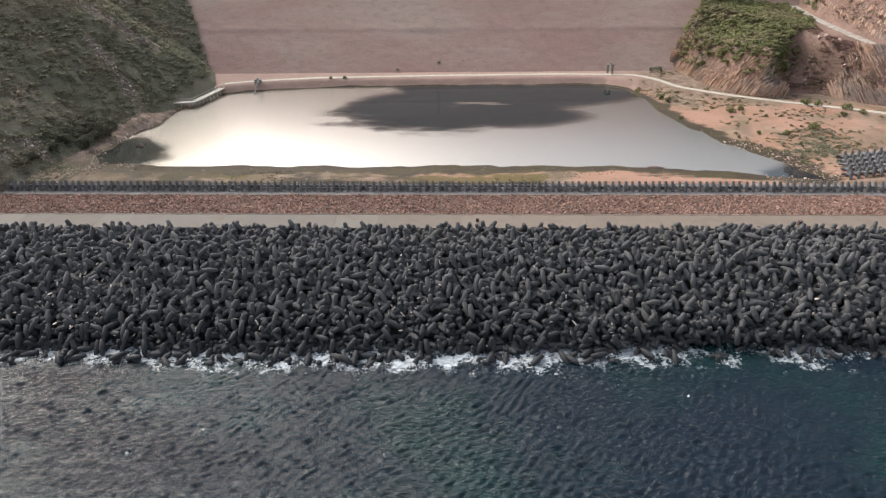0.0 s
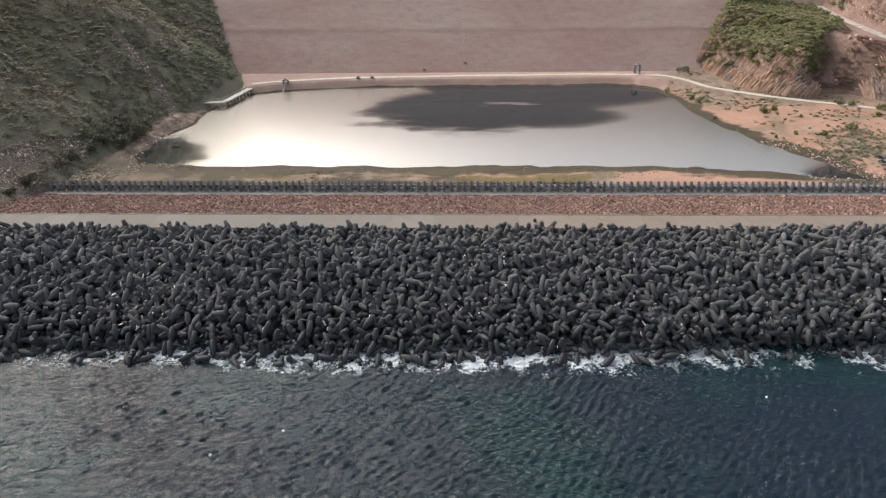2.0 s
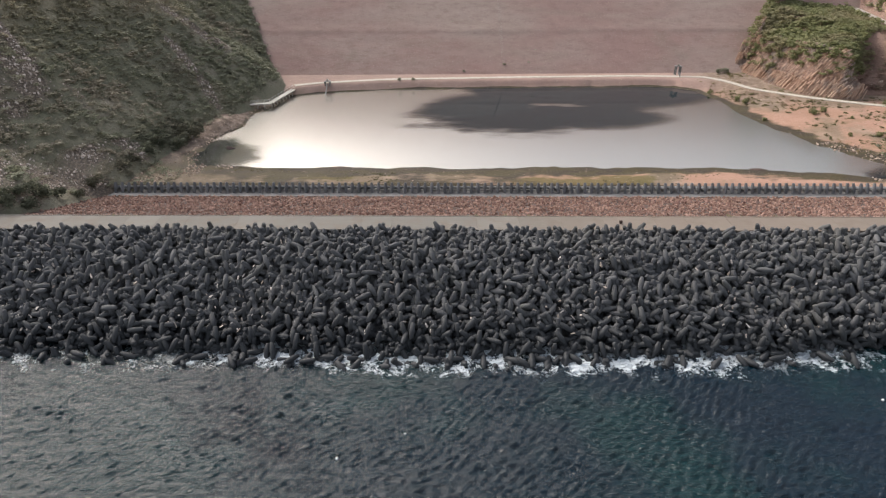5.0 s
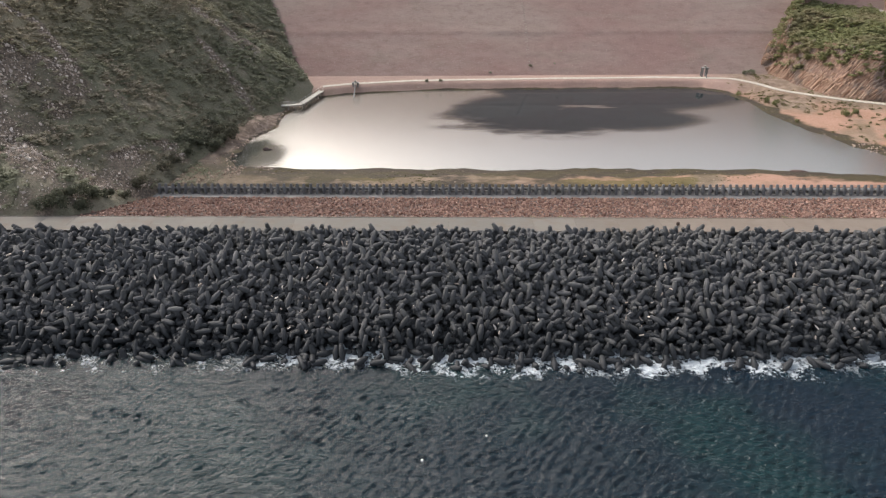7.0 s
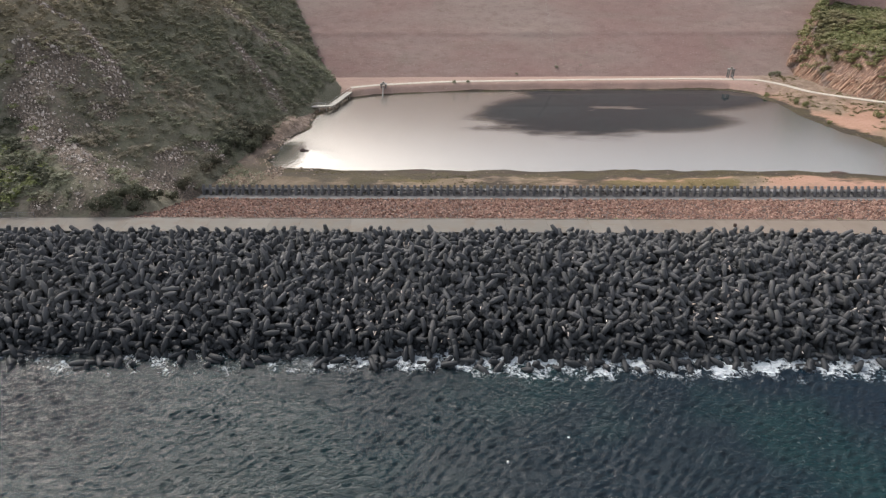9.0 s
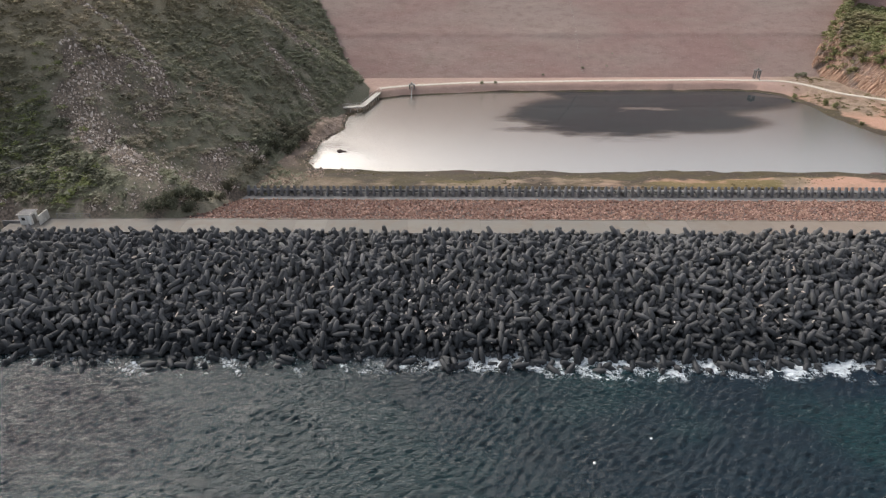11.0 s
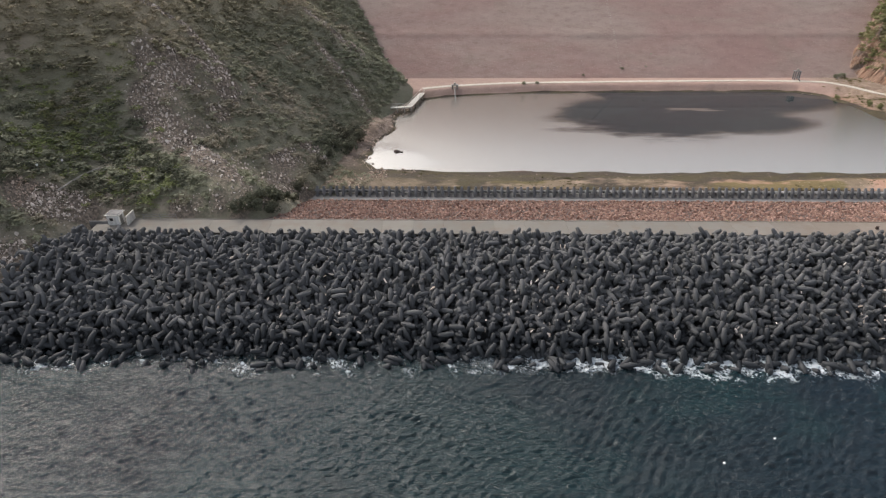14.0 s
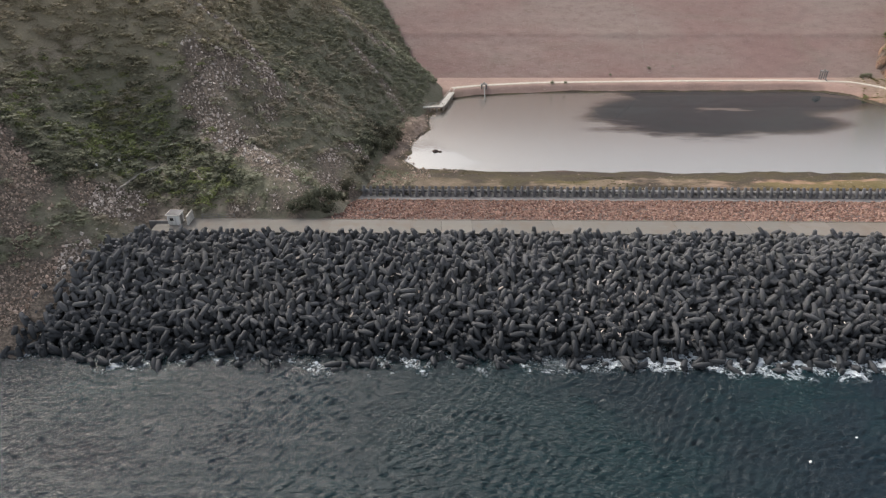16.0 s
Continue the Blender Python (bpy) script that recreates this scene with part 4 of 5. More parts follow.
# shore stones round the pond's western corner and along the eastern spit
x1, y1 = scatter(2600, -112, -84, 140, 222, lambda x, y: np.exp(-((outline_distance(POND_OUTLINE, x, y) - 1.5) / 2.2) ** 2) * (fbm(x, y, 7, 3, 4) > -0.15))
x2, y2 = scatter(2600, 84, 112, 142, 172, lambda x, y: np.exp(-((outline_distance(POND_OUTLINE, x, y) - 3.0) / 2.5) ** 2) * 0.6)
x3, y3 = scatter(2200, -114, -92, 140, 165, lambda x, y: np.clip(1.4 * blob(x, y, -101, 151, 8, 5) * (fbm(x, y, 5, 3, 14) > -.1), 0, 1))
x, y = np.concatenate([x1, x2, x3]), np.concatenate([y1, y2, y3])
sz = nrng.choice([.3, .45, .6, .9], len(x), p=[.4, .3, .2, .1])
ob = new("shore_stones", stamp("shore_stones", stone_shape(6), [turn(rng) * s for s in sz], np.stack([x, y, ground_height(x, y) + .08 * sz], -1), M_TALUS))
tagged(ob, "pale stones strewn along the pond's shore", "stones", kind="stuff")


def boulder(at, size, label):
    bm = bmesh.new()
    bmesh.ops.create_icosphere(bm, subdivisions=3, radius=0.5)
    o = Vector((at[0], at[1], 3.3))
    for v in bm.verts:
        v.co *= 1 + 0.45 * noise.noise(v.co * 2.2 + o) + 0.18 * noise.noise(v.co * 5 + o)
        v.co.x, v.co.y, v.co.z = v.co.x * size[0], v.co.y * size[1], max(v.co.z, -.3) * size[2]
    ob = part("boulder", bm, M_BED)
    ob.location = at
    return tagged(ob, label, "boulder")


boulder((-90.6, 171.5, .5), (1.9, 1.3, 1.0), "grey boulder standing in the pond's shallows")
boulder((-89.3, 171.2, .45), (1.1, .9, .7), "small grey boulder beside a larger one in the pond")
boulder((-55.5, 155.4, .4), (5.0, 1.6, .6), "flat wet rock at the pond's muddy edge")
boulder((57.5, 151.9, .4), (6.0, 1.8, .6), "flat wet rock at the pond's muddy edge")

# ---- columnar cliffs ----
column_meshes = []
for k in range(5):
    crng = random.Random(60 + k)
    bm = bmesh.new()
    rings = []
    for t in (0, .35, .7, 1):
        off = Vector((crng.uniform(-.12, .12), crng.uniform(-.12, .12), 0))
        rings.append([bm.verts.new(off + Vector((math.cos(math.pi * j / 3) * crng.uniform(.42, .58), math.sin(math.pi * j / 3) * crng.uniform(.42, .58), t + (crng.uniform(-.05, .03) if t == 1 else 0)))) for j in range(6)])
    for a, b in zip(rings, rings[1:]):
        for j in range(6):
            bm.faces.new((a[j], a[(j + 1) % 6], b[(j + 1) % 6], b[j]))
    bm.faces.new(rings[-1])
    me = bpy.data.meshes.new("rock_column")
    bm.to_mesh(me)
    bm.free()
    me.materials.append(M_CLIFF)
    column_meshes.append(me)


def cliff(name, line, label, rows, height, lean, back, thick, seed, spread=1.5):
    crng = random.Random(seed)
    top = tagged(new(name), label, "cliff", kind="structure")
    for (ax, ay), (bx, by) in zip(line, line[1:]):
        along = Vector((bx - ax, by - ay, 0))
        n = int(along.length / (thick * .8))
        t = along.normalized()
        inward = Vector((-t.y, t.x, 0))
        for k in range(n):
            for r in range(rows):
                p = Vector((ax, ay, 0)) + along * ((k + crng.uniform(-.4, .4)) / n) + inward * (r * spread + crng.uniform(-.4, .4) - (0.7 if spread < 2 else 0.0))
                zb = float(east_height(np.array(p.x), np.array(p.y))) - 0.9
                ob = new("rock_column", crng.choice(column_meshes))
                ob.parent = top
                up = (t * (lean + crng.uniform(-.12, .12)) + inward * (back + crng.uniform(-.08, .08)) + Vector((0, 0, 1))).normalized()
                s = thick * crng.uniform(.75, 1.4)
                h = height * crng.uniform(.75, 1.12) * max(1 - .07 * r, .5)
                ob.matrix_world = Matrix.Translation((p.x, p.y, zb)) @ up.to_track_quat("Z", "Y").to_matrix().to_4x4() @ Matrix.Rotation(crng.uniform(0, 6), 4, "Z") @ Matrix.Diagonal((s, s, h, 1))
    return top


cliff("cliff_1", [(101, 266), (95.5, 256), (98.5, 242), (100.5, 232), (103, 218), (109, 210)], "weathered pink cliff of slanting rock columns", 9, 6.0, .5, .3, .5, 3, .75)
cliff("cliff_2", [(107, 213), (112, 208.5), (119, 210)], "sunlit orange cliff of slanting rock columns", 9, 6.5, .7, .3, .52, 4, .75)
cliff("cliff_3", [(138, 209), (143, 202.5), (150, 198.2), (168, 186)], "grey and ochre cliff of slanting rock columns", 8, 7.0, -.8, .45, .58, 5, 1.3)
cut = [(upper_x(q) + 5.0, q) for q in (292, 275, 258, 240, 225, 211, 200)]
cliff("cliff_4", [(float(a), b) for a, b in cut], "low sunlit orange rock cut beside the upper road", 3, 2.6, -.35, .35, .9, 6, 1.6)
x, y = scatter(5000, 118, 215, 190, 300, lambda x, y: in_east(x, y) * np.clip(blob(x, y, 130, 208, 12, 9) * .7 + step(x - upper_x(y), 3, 6) * (1 - step(x - upper_x(y), 14, 20)) + .15, 0, 1) * (np.abs(x - upper_x(y)) > 3.0) * .6)
sz = nrng.choice([.5, .8, 1.2, 1.9], len(x), p=[.4, .3, .2, .1])
ob = new("rockfall", stamp("rockfall", stone_shape(16), [turn(rng) * s for s in sz], np.stack([x, y, east_height(x, y) + .05 * sz], -1), M_TALUS))
tagged(ob, "ochre and brown rock debris on the eastern cutting", "rock debris", kind="stuff")

# ---- scrub ----
def scrub(name, label, x, y, height, material, shapes, lo, hi):
    clear = line_distance(ARCH, x, y) > .9
    x, y = x[clear], y[clear]
    lots = np.array_split(np.arange(len(x)), len(shapes))
    V, F, base = [], [], 0
    for lot, (sv, sf) in zip(lots, shapes):
        s = nrng.uniform(lo, hi, len(lot))
        a = nrng.uniform(0, 6.28, len(lot))
        c, q = np.cos(a) * s, np.sin(a) * s
        o = np.zeros_like(s)
        T = np.stack([np.stack([c, -q, o], -1), np.stack([q, c, o], -1), np.stack([o, o, s * nrng.uniform(.35, .7, len(lot))], -1)], 1)
        P = np.stack([x[lot], y[lot], height(x[lot], y[lot]) - .15], -1)
        v = np.einsum("nij,vj->nvi", T, sv) + P[:, None]
        f = sf[None] + (np.arange(len(lot)) * len(sv))[:, None, None] + base
        V.append(v.reshape(-1, 3))
        F.append(f.reshape(-1, 3))
        base += len(lot) * len(sv)
    me = raw_mesh(name, np.concatenate(V), np.concatenate(F), False)
    me.materials.append(material)
    return tagged(new(name, me), label, "scrub", kind="stuff")


small = [leaf_clump(k, 46, 1.0, .31) for k in range(5)]
finer = [leaf_clump(40 + k, 84, 1.0, .2) for k in range(5)]
big = [leaf_clump(20 + k, 84, 1.0, .3) for k in range(5)]
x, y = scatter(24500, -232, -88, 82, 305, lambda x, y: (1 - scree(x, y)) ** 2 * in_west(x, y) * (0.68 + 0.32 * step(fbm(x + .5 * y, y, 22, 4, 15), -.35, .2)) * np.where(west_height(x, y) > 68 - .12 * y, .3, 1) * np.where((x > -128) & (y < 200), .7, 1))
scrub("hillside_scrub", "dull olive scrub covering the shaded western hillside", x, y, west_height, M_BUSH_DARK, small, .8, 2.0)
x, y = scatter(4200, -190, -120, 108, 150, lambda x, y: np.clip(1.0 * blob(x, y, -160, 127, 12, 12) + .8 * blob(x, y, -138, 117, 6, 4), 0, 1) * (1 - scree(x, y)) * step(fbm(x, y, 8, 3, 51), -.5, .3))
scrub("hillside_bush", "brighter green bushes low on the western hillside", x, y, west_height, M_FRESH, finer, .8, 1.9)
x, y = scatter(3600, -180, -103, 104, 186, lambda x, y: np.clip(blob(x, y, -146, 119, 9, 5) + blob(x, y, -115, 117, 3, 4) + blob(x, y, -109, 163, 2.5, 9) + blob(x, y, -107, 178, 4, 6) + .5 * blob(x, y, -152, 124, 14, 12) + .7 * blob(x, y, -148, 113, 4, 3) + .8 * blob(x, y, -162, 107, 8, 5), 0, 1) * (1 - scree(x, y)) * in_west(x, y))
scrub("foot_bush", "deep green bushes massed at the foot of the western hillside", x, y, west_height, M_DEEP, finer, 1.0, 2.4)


def wooded(x, y):
    d = -outline_distance(EAST_FOOT, x, y)
    side = x - upper_x(y)
    w = np.where(y > 238, step(d, 1.2, 3), step(d, 2.6, 4.6)) * (1 - step(x - .75 * (y - 215), 115, 123)) + step(side, 14, 20) * step(fbm(x, y, 16, 3, 9), -.3, .3) * .8
    return np.clip(w, 0, 1) * ((side > 4.0) | (side < -3.5)) * in_east(x, y)


x, y = scatter(9800, 92, 235, 205, 330, lambda x, y: wooded(x, y) * np.where(y > 292, .35, 1))
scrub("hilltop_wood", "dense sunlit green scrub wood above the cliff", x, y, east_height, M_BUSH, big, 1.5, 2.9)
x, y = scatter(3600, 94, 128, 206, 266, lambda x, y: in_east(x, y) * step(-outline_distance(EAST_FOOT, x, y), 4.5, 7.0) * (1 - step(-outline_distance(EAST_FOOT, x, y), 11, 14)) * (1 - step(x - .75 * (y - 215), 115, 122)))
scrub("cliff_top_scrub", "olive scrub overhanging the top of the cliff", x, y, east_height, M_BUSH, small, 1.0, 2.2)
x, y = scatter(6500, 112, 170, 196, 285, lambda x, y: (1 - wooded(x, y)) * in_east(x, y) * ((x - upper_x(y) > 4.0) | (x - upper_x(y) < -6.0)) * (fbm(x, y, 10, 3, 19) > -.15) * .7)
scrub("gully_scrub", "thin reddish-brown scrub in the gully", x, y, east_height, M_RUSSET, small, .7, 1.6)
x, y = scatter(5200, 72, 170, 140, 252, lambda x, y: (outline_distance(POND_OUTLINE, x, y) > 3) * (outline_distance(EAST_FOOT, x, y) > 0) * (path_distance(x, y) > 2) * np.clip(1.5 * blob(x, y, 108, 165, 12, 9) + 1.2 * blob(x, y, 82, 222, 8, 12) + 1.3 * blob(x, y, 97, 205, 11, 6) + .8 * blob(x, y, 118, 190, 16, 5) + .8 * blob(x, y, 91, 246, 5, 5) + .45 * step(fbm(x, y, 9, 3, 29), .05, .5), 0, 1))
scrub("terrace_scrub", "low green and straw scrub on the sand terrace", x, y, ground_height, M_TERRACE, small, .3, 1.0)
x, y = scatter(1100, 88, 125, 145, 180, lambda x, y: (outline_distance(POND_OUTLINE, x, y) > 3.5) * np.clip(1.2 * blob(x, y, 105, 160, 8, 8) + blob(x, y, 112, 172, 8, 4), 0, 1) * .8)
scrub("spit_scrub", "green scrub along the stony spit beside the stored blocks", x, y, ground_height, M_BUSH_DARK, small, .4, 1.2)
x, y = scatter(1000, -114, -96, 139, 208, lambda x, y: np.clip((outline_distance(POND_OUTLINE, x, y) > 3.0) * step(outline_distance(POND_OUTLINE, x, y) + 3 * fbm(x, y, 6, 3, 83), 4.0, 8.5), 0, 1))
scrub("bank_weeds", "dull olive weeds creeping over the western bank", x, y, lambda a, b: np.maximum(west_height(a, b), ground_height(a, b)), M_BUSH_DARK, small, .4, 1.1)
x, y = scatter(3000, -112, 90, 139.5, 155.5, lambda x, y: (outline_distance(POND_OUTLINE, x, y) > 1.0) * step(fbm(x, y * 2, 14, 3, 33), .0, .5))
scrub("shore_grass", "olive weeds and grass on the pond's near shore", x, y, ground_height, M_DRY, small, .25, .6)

x, y = scatter(2600, -105, 110, 104, 112, lambda x, y: np.exp(-((y + SKEW * x - 107.45) / .35) ** 2) * step(fbm(x, 0 * x, 12, 3, 37), .12, .5))
scrub("kerb_weeds", "yellow-green weeds growing along the road's kerb", x, y, lambda a, b: 0 * a + ROAD - .05, M_BUSH, small, .2, .5)


def shrub(x, y, size, height, label, seed, material):
    srng = random.Random(seed)
    z = float(height(np.array(x), np.array(y)))
    top = tagged(new("shrub"), label, "shrub", "shrubs on the sand terrace")
    top.matrix_world = pose(x, y, z)
    for k in range(3):
        bm = bmesh.new()
        rod(bm, (0, 0, -.1), (srng.uniform(-.4, .4) * size, srng.uniform(-.4, .4) * size, size * .7), .09, 5, .03)
        part("stem", bm, M_WOOD, top)
    V, F = leaf_clump(seed, 600, size, .14)
    me = raw_mesh("crown", V, F, False)
    me.materials.append(material)
    new("crown", me).parent = top


def bank_height(x, y):
    return np.maximum(west_height(x, y), ground_height(x, y))


for k, (sx, sy, size) in enumerate([(-115, 117, 2.6), (-113.6, 120, 2.2), (-109, 160, 2.0), (-108.6, 165, 2.4), (-110.3, 148, 2.2), (-109.6, 153, 1.8), (-104.2, 170, 3.0), (-106, 178, 3.0), (-116, 112.4, 2.4), (-113.2, 115, 2.2), (-119.5, 111.8, 2.0), (-103.2, 177, 3.4), (-103.0, 182, 2.8), (-105, 174, 3.2), (-112, 137, 2.4), (-117.2, 113.6, 2.2), (-113.2, 124, 2.0), (-112.6, 130, 1.8)]):
    shrub(sx, sy, size, bank_height, "dark bush at the foot of the western hillside", 400 + k, M_DEEP)
SHRUBS = [(96, 196, 1.9), (99.5, 197, 1.5), (104, 188.4, .8), (121, 198, 1.7), (124.3, 196.5, 1.6), (130.7, 191.3, 1.8), (128.3, 187.8, 1.3), (133.7, 187, 1.4),
          (112.2, 174.8, 2.0), (102.8, 173, 1.4), (96.2, 175.2, 1.0), (89.4, 174, .8), (79, 194, 1.0), (80, 217, 1.5), (80.5, 212.6, 1.6), (74.2, 227, 1.2)]
for k, (sx, sy, size) in enumerate(SHRUBS):
    shrub(sx, sy, size, ground_height, "dark green shrub growing on the sand terrace", 200 + k, M_BUSH)
for k, (sx, sy, size) in enumerate([(-1.2, 255.2, 1.0), (-22.5, 277.6, .5), (12.3, 262.5, .5), (-18.1, 251.6, .8), (8.9, 256.1, .6), (86, 249, 1.8), (89, 251, 1.5), (-44, 241, 1.0), (-38.5, 241.5, .9)]):
    shrub(sx, sy, size, lambda a, b: np.maximum(dam_height(a, b), ground_height(a, b)), "small dark bush at the toe of the rockfill slope", 300 + k, M_BUSH_DARK)

# ---- drain down the rockfill slope ----
bm = bmesh.new()
for k in range(46):
    y0 = 253.4 + k * .85
    z0 = float(dam_height(np.array(-1.6), np.array(y0))) - .07
    box(bm, -2.0, -1.2, y0, y0 + .8, z0 - .3, z0 + .12)
    for sx in (-2.15, -1.2):
        box(bm, sx, sx + .15, y0, y0 + .85, z0 - .3, z0 + .16)
tagged(part("drain_steps", bm, M_WOOD), "grey stepped drain running up the rockfill slope", "drain", kind="structure")

# ---- boardwalk on the pond ----
walkway = tagged(new("boardwalk"), "weathered grey boardwalk on piles with plain rails", "boardwalk")
for a, b in (((-83.6, 233.0), (-88.2, 213.2)), ((-87.6, 212.6), (-95.0, 211.4))):
    ln = math.hypot(b[0] - a[0], b[1] - a[1])
    m = pose(a[0], a[1], 0, 0, 0, math.degrees(math.atan2(b[1] - a[1], b[0] - a[0])))
    n = int(ln / .6)
    for k in range(n):
        bm = bmesh.new()
        box(bm, k * ln / n + .02, (k + 1) * ln / n - .02, -1.0, 1.0, 2.35, 2.47, 0, m)
        part("plank", bm, M_KERB, walkway)
    bm = bmesh.new()
    for sy in (-.85, .85):
        box(bm, 0, ln, sy - .09, sy + .09, 2.05, 2.35, 0, m)
    part("beam", bm, M_WOOD, walkway)
    for k in range(int(ln / 2.4) + 1):
        for sy in (-.85, .85):
            bm = bmesh.new()
            rod(bm, m @ Vector((min(k * 2.4 + .2, ln - .1), sy, -1.2)), m @ Vector((min(k * 2.4 + .2, ln - .1), sy, 2.1)), .14, 7)
            part("pile", bm, M_WOOD, walkway)
            bm = bmesh.new()
            rod(bm, m @ Vector((min(k * 2.4 + .2, ln - .1), sy, 2.4)), m @ Vector((min(k * 2.4 + .2, ln - .1), sy, 3.4)), .05, 5)
            part("rail_post", bm, M_KERB, walkway)
    for sy in (-.85, .85):
        bm = bmesh.new()
        rod(bm, m @ Vector((0, sy, 3.4)), m @ Vector((ln, sy, 3.4)), .05, 5)
        part("rail", bm, M_KERB, walkway)


# ---- sluice hoists at the toe of the dam ----
def hoist(x, y, z, size, label):
    top = tagged(new("sluice_hoist"), label, "sluice hoist")
    top.matrix_world = pose(x, y, z)
    for sx in (-.9, .9):
        for sy in (-.7, .7):
            bm = bmesh.new()
            box(bm, sx - .2, sx + .2, sy - .2, sy + .2, -.5, 2.4 * size, .03)
            part("post", bm, M_STEEL, top)
    bm = bmesh.new()
    box(bm, -1.3, 1.3, -1.0, 1.0, 2.4 * size, 2.4 * size + .22, .03)
    part("platform", bm, M_STEEL, top)
    bm = bmesh.new()
    box(bm, -.4, .4, -.35, .35, 2.4 * size + .22, 2.4 * size + .95, .06)
    part("gearbox", bm, M_WOOD, top)
    bm = bmesh.new()
    rod(bm, (0, -1.2, 1.0 * size), (0, -8.5, -2.9), .22, 6)
    part("pipe", bm, M_STEEL, top, "dark pipe running down to the water")
    if size > 1:
        bm = bmesh.new()
        box(bm, -1.2, 1.2, -8.4, -6.6, -3.6, -.4, .06)
        part("pier", bm, M_BENCH, top, "grey concrete pier at the water's edge")
    return top


hoist(68.2, 247.6, 3.3, 1.3, "grey steel sluice hoist beside the far path")
hoist(-71.5, 236.0, 3.0, .45, "low grey steel sluice frame beside the far path")

# ---- gauge house at the western end of the road ----
hut = tagged(new("gauge_house"), "small dirty-white gauge house with a flat overhanging roof", "hut")
hut.matrix_world = pose(-142.2, 108.3, ROAD, 0, 0, -3)
bm = bmesh.new()
box(bm, -1.15, 1.15, -1.1, 1.1, -.4, 2.1, .03)
part("wall", bm, M_WHITE, hut)
bm = bmesh.new()
box(bm, -1.4, 1.4, -1.35, 1.35, 2.1, 2.25, .04)
part("roof", bm, M_KERB, hut, "grey concrete roof slab")
bm = bmesh.new()
box(bm, -1.25, 1.25, -1.2, 1.2, 2.25, 2.3, .02)
part("roof_felt", bm, M_BENCH, hut, "weathered grey roof covering")
for nm, wx0, wx1, z0, z1 in (("window", -.6, .1, .95, 1.55),):
    bm = bmesh.new()
    box(bm, wx0, wx1, -1.16, -1.09, z0, z1)
    win = part(nm, bm, M_GLASS, hut, "dark small window")
    bm = bmesh.new()
    for q in ((wx0 - .06, wx1 + .06, z0 - .06, z0), (wx0 - .06, wx1 + .06, z1, z1 + .06), (wx0 - .06, wx0, z0, z1), (wx1, wx1 + .06, z0, z1)):
        box(bm, q[0], q[1], -1.18, -1.08, q[2], q[3])
    part("window_frame", bm, M_KERB, win)
bm = bmesh.new()
box(bm, 1.13, 1.19, -.5, .4, 0, 1.8)
part("door", bm, M_STEEL, hut, "grey metal door")
bm = bmesh.new()
box(bm, -139.7, -139.45, 107.2, 110.4, ROAD - .3, ROAD + 1.9, .03)
tagged(part("screen_wall", bm, M_KERB), "pale concrete screen wall beside the gauge house", "wall")
bm = bmesh.new()
box(bm, -147.5, -143.6, 108.0, 108.3, ROAD - 1.4, ROAD + .5, .03)
tagged(part("parapet", bm, M_BENCH), "low grey parapet next to the gauge house", "parapet")
bm = bmesh.new()
for px in (-137.5, -134.2, -131.0):
    rod(bm, (px, 109.7, ROAD - .3), (px, 109.7, ROAD + 1.2), .07, 6)
for pz in (.65, 1.15):
    rod(bm, (-137.5, 109.7, ROAD + pz), (-131.0, 109.7, ROAD + pz), .05, 6)
tagged(part("guard_rail", bm, M_BENCH), "grey tube guard rail at the head of the road", "guard rail")

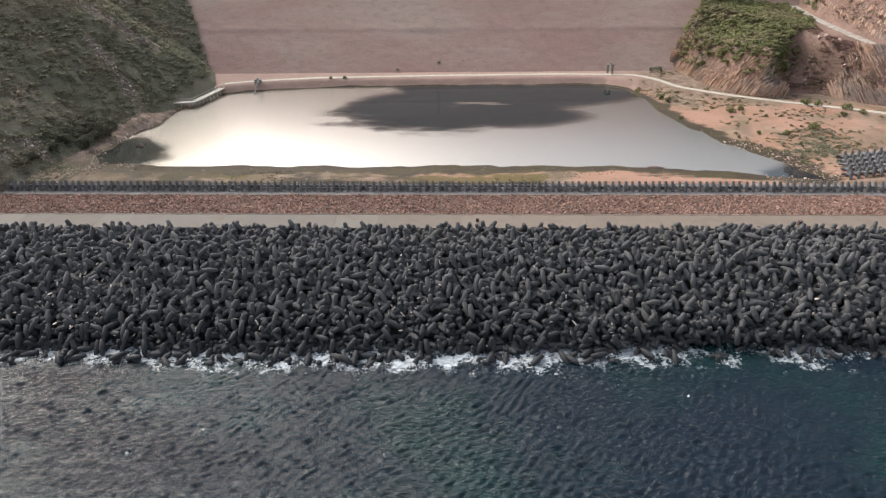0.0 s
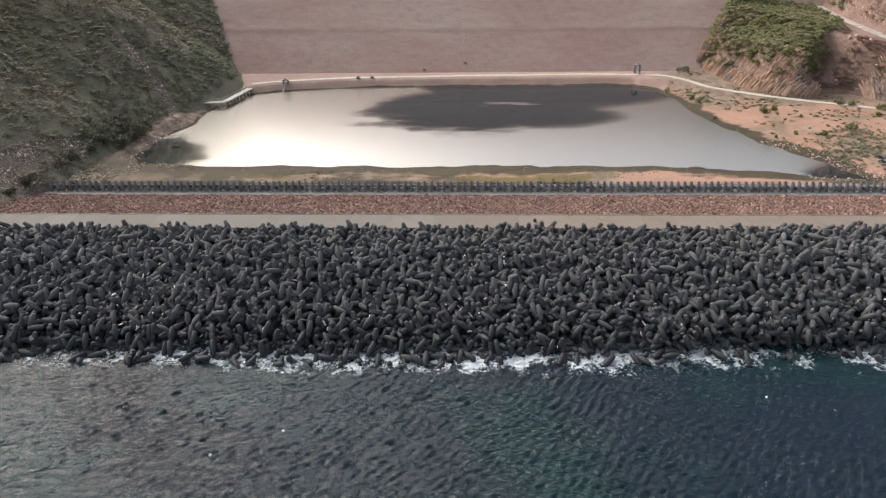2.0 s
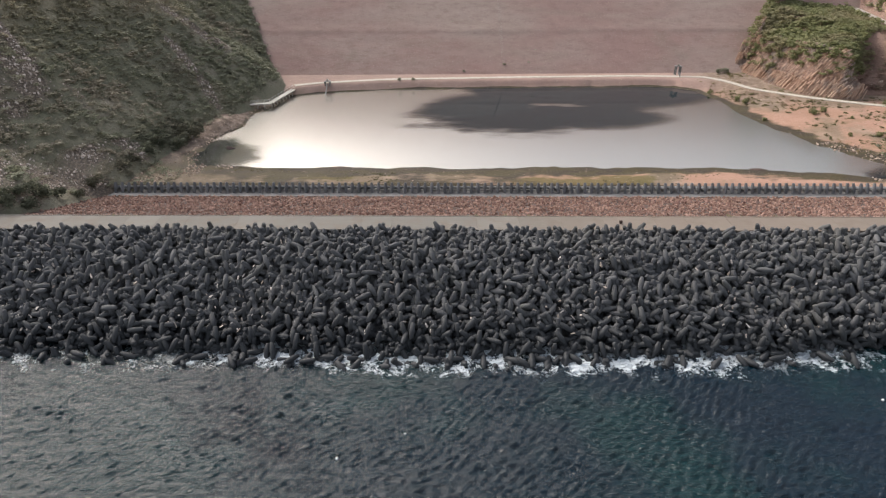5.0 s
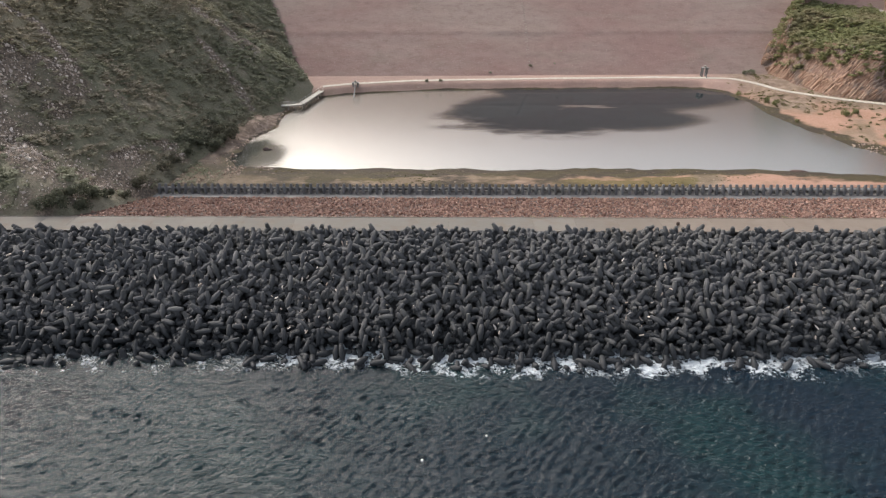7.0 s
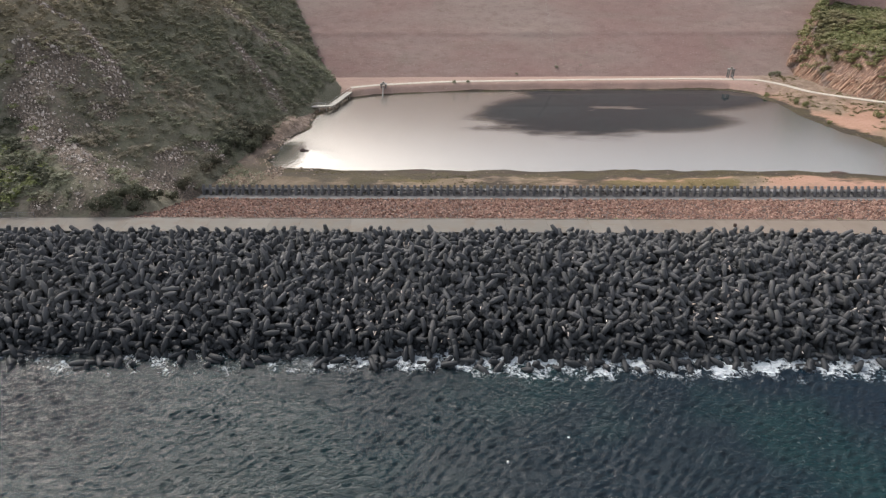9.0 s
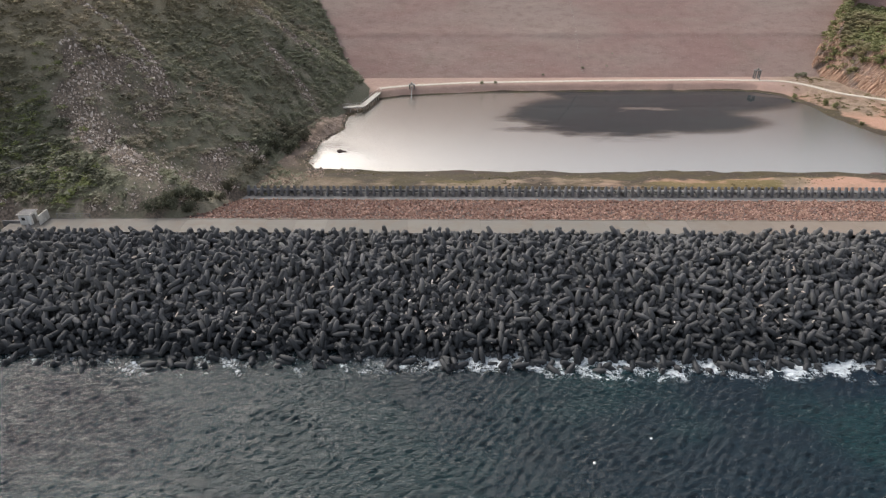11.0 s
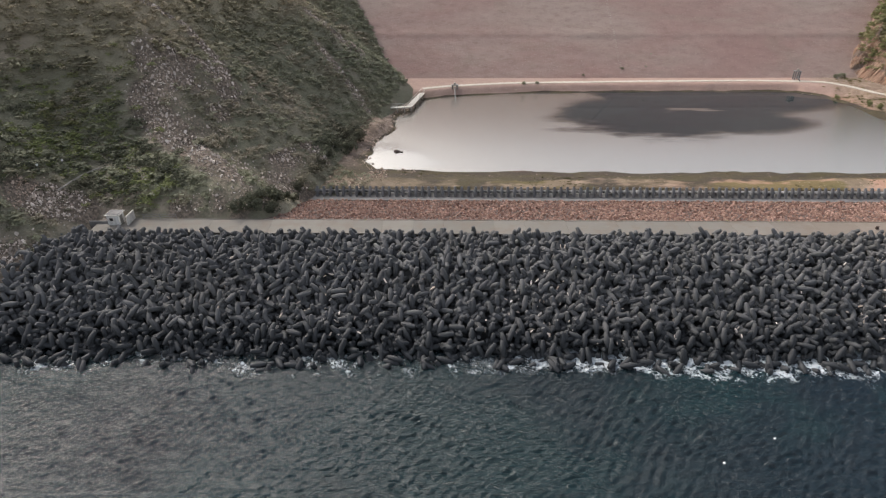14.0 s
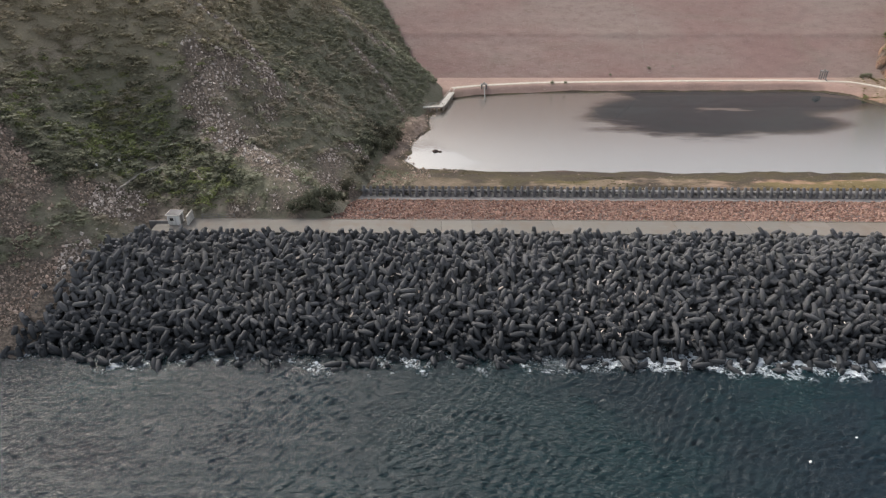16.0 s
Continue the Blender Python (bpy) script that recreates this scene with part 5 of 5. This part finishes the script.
# ---- a curved footpath and two marker boards on the bank above the gauge house ----
trail = ribbon("footpath", ARCH, .34, lambda a, b: west_height(a, b), M_WOOD, .14, .5, 1.0)
tagged(trail, "narrow pale footpath curving over the scrub bank", "footpath", kind="structure")
for bx, by in ((-158.0, 114.0), (-156.2, 119.3)):
    board = tagged(new("marker_board"), "small white marker board on a thin post", "marker board", "marker boards on the bank")
    board.matrix_world = pose(bx, by, float(west_height(np.array(bx), np.array(by))), 0, 0, 25)
    bm = bmesh.new()
    rod(bm, (0, 0, -.3), (0, 0, 2.2), .04, 6)
    part("post", bm, M_STEEL, board)
    bm = bmesh.new()
    box(bm, -.19, .19, -.09, -.05, 1.75, 2.2, .01)
    part("plate", bm, M_WHITE, board, "white painted plate")

# ---- small things on the road and on the sea ----
for bx, by, s in ((67.8, 101.4, .9), (6.7, 104.0, .6)):
    bm = bmesh.new()
    box(bm, -.45 * s, .45 * s, -.35 * s, .35 * s, 0, 1.1 * s, .06)
    ob = part("marker_block", bm, M_BED)
    ob.matrix_world = pose(bx, by, ROAD, 0, 0, 12)
    tagged(ob, "small weathered marker block standing on the crest road", "marker block")
for bx, by in ((-33.0, 59.4), (-41.6, 55.4), (35.5, 65.2)):
    buoy = tagged(new("buoy"), "small white float bobbing on the sea", "buoy", "white floats")
    buoy.matrix_world = pose(bx, by, SEA + .05)
    bm = bmesh.new()
    bmesh.ops.create_uvsphere(bm, u_segments=12, v_segments=8, radius=.18)
    part("float", bm, M_BUOY, buoy, smooth=True)
    bm = bmesh.new()
    rod(bm, (0, 0, .13), (0, 0, .3), .05, 6)
    part("eye_ring", bm, M_BUOY, buoy)

# broken, pale pieces of block caught in the heap
turns, places = [], []
for k in range(260):
    v = rng.triangular(74.5, 97, 80)
    x = rng.uniform(-150, 125) if rng.random() < .55 else rng.gauss(rng.choice((58, 20, -5, -98, -60)), 4)
    turns.append(turn(rng) @ np.diag((rng.uniform(.9, 1.9), rng.uniform(.5, .9), rng.uniform(.6, 1.0))) * rng.uniform(.4, .85))
    places.append((x, row_y(v, x), armour_top(v) + rng.uniform(.1, .9)))
ob = new("broken_block_pieces", stamp("broken_block_pieces", shard_shape(9), turns, places, M_SCREE))
tagged(ob, "pale broken concrete fragments caught among the dark blocks", "fragments", kind="stuff")

# ---- road slabs and kerb ----
for a, b in slabs:
    bm = bmesh.new()
    ym = (a + b) / 2
    box(bm, a + .008, b - .008, 101.4, 107.0, ROAD - .3, ROAD, .02, pose(0, -SKEW * ym, 0))
    part("slab", bm, M_ROAD, road)
    bm = bmesh.new()
    box(bm, a + .01, b - .01, 107.03, 107.3, ROAD - .35, ROAD + .06, .03, pose(0, -SKEW * ym, 0))
    part("kerb", bm, M_ROAD, road)
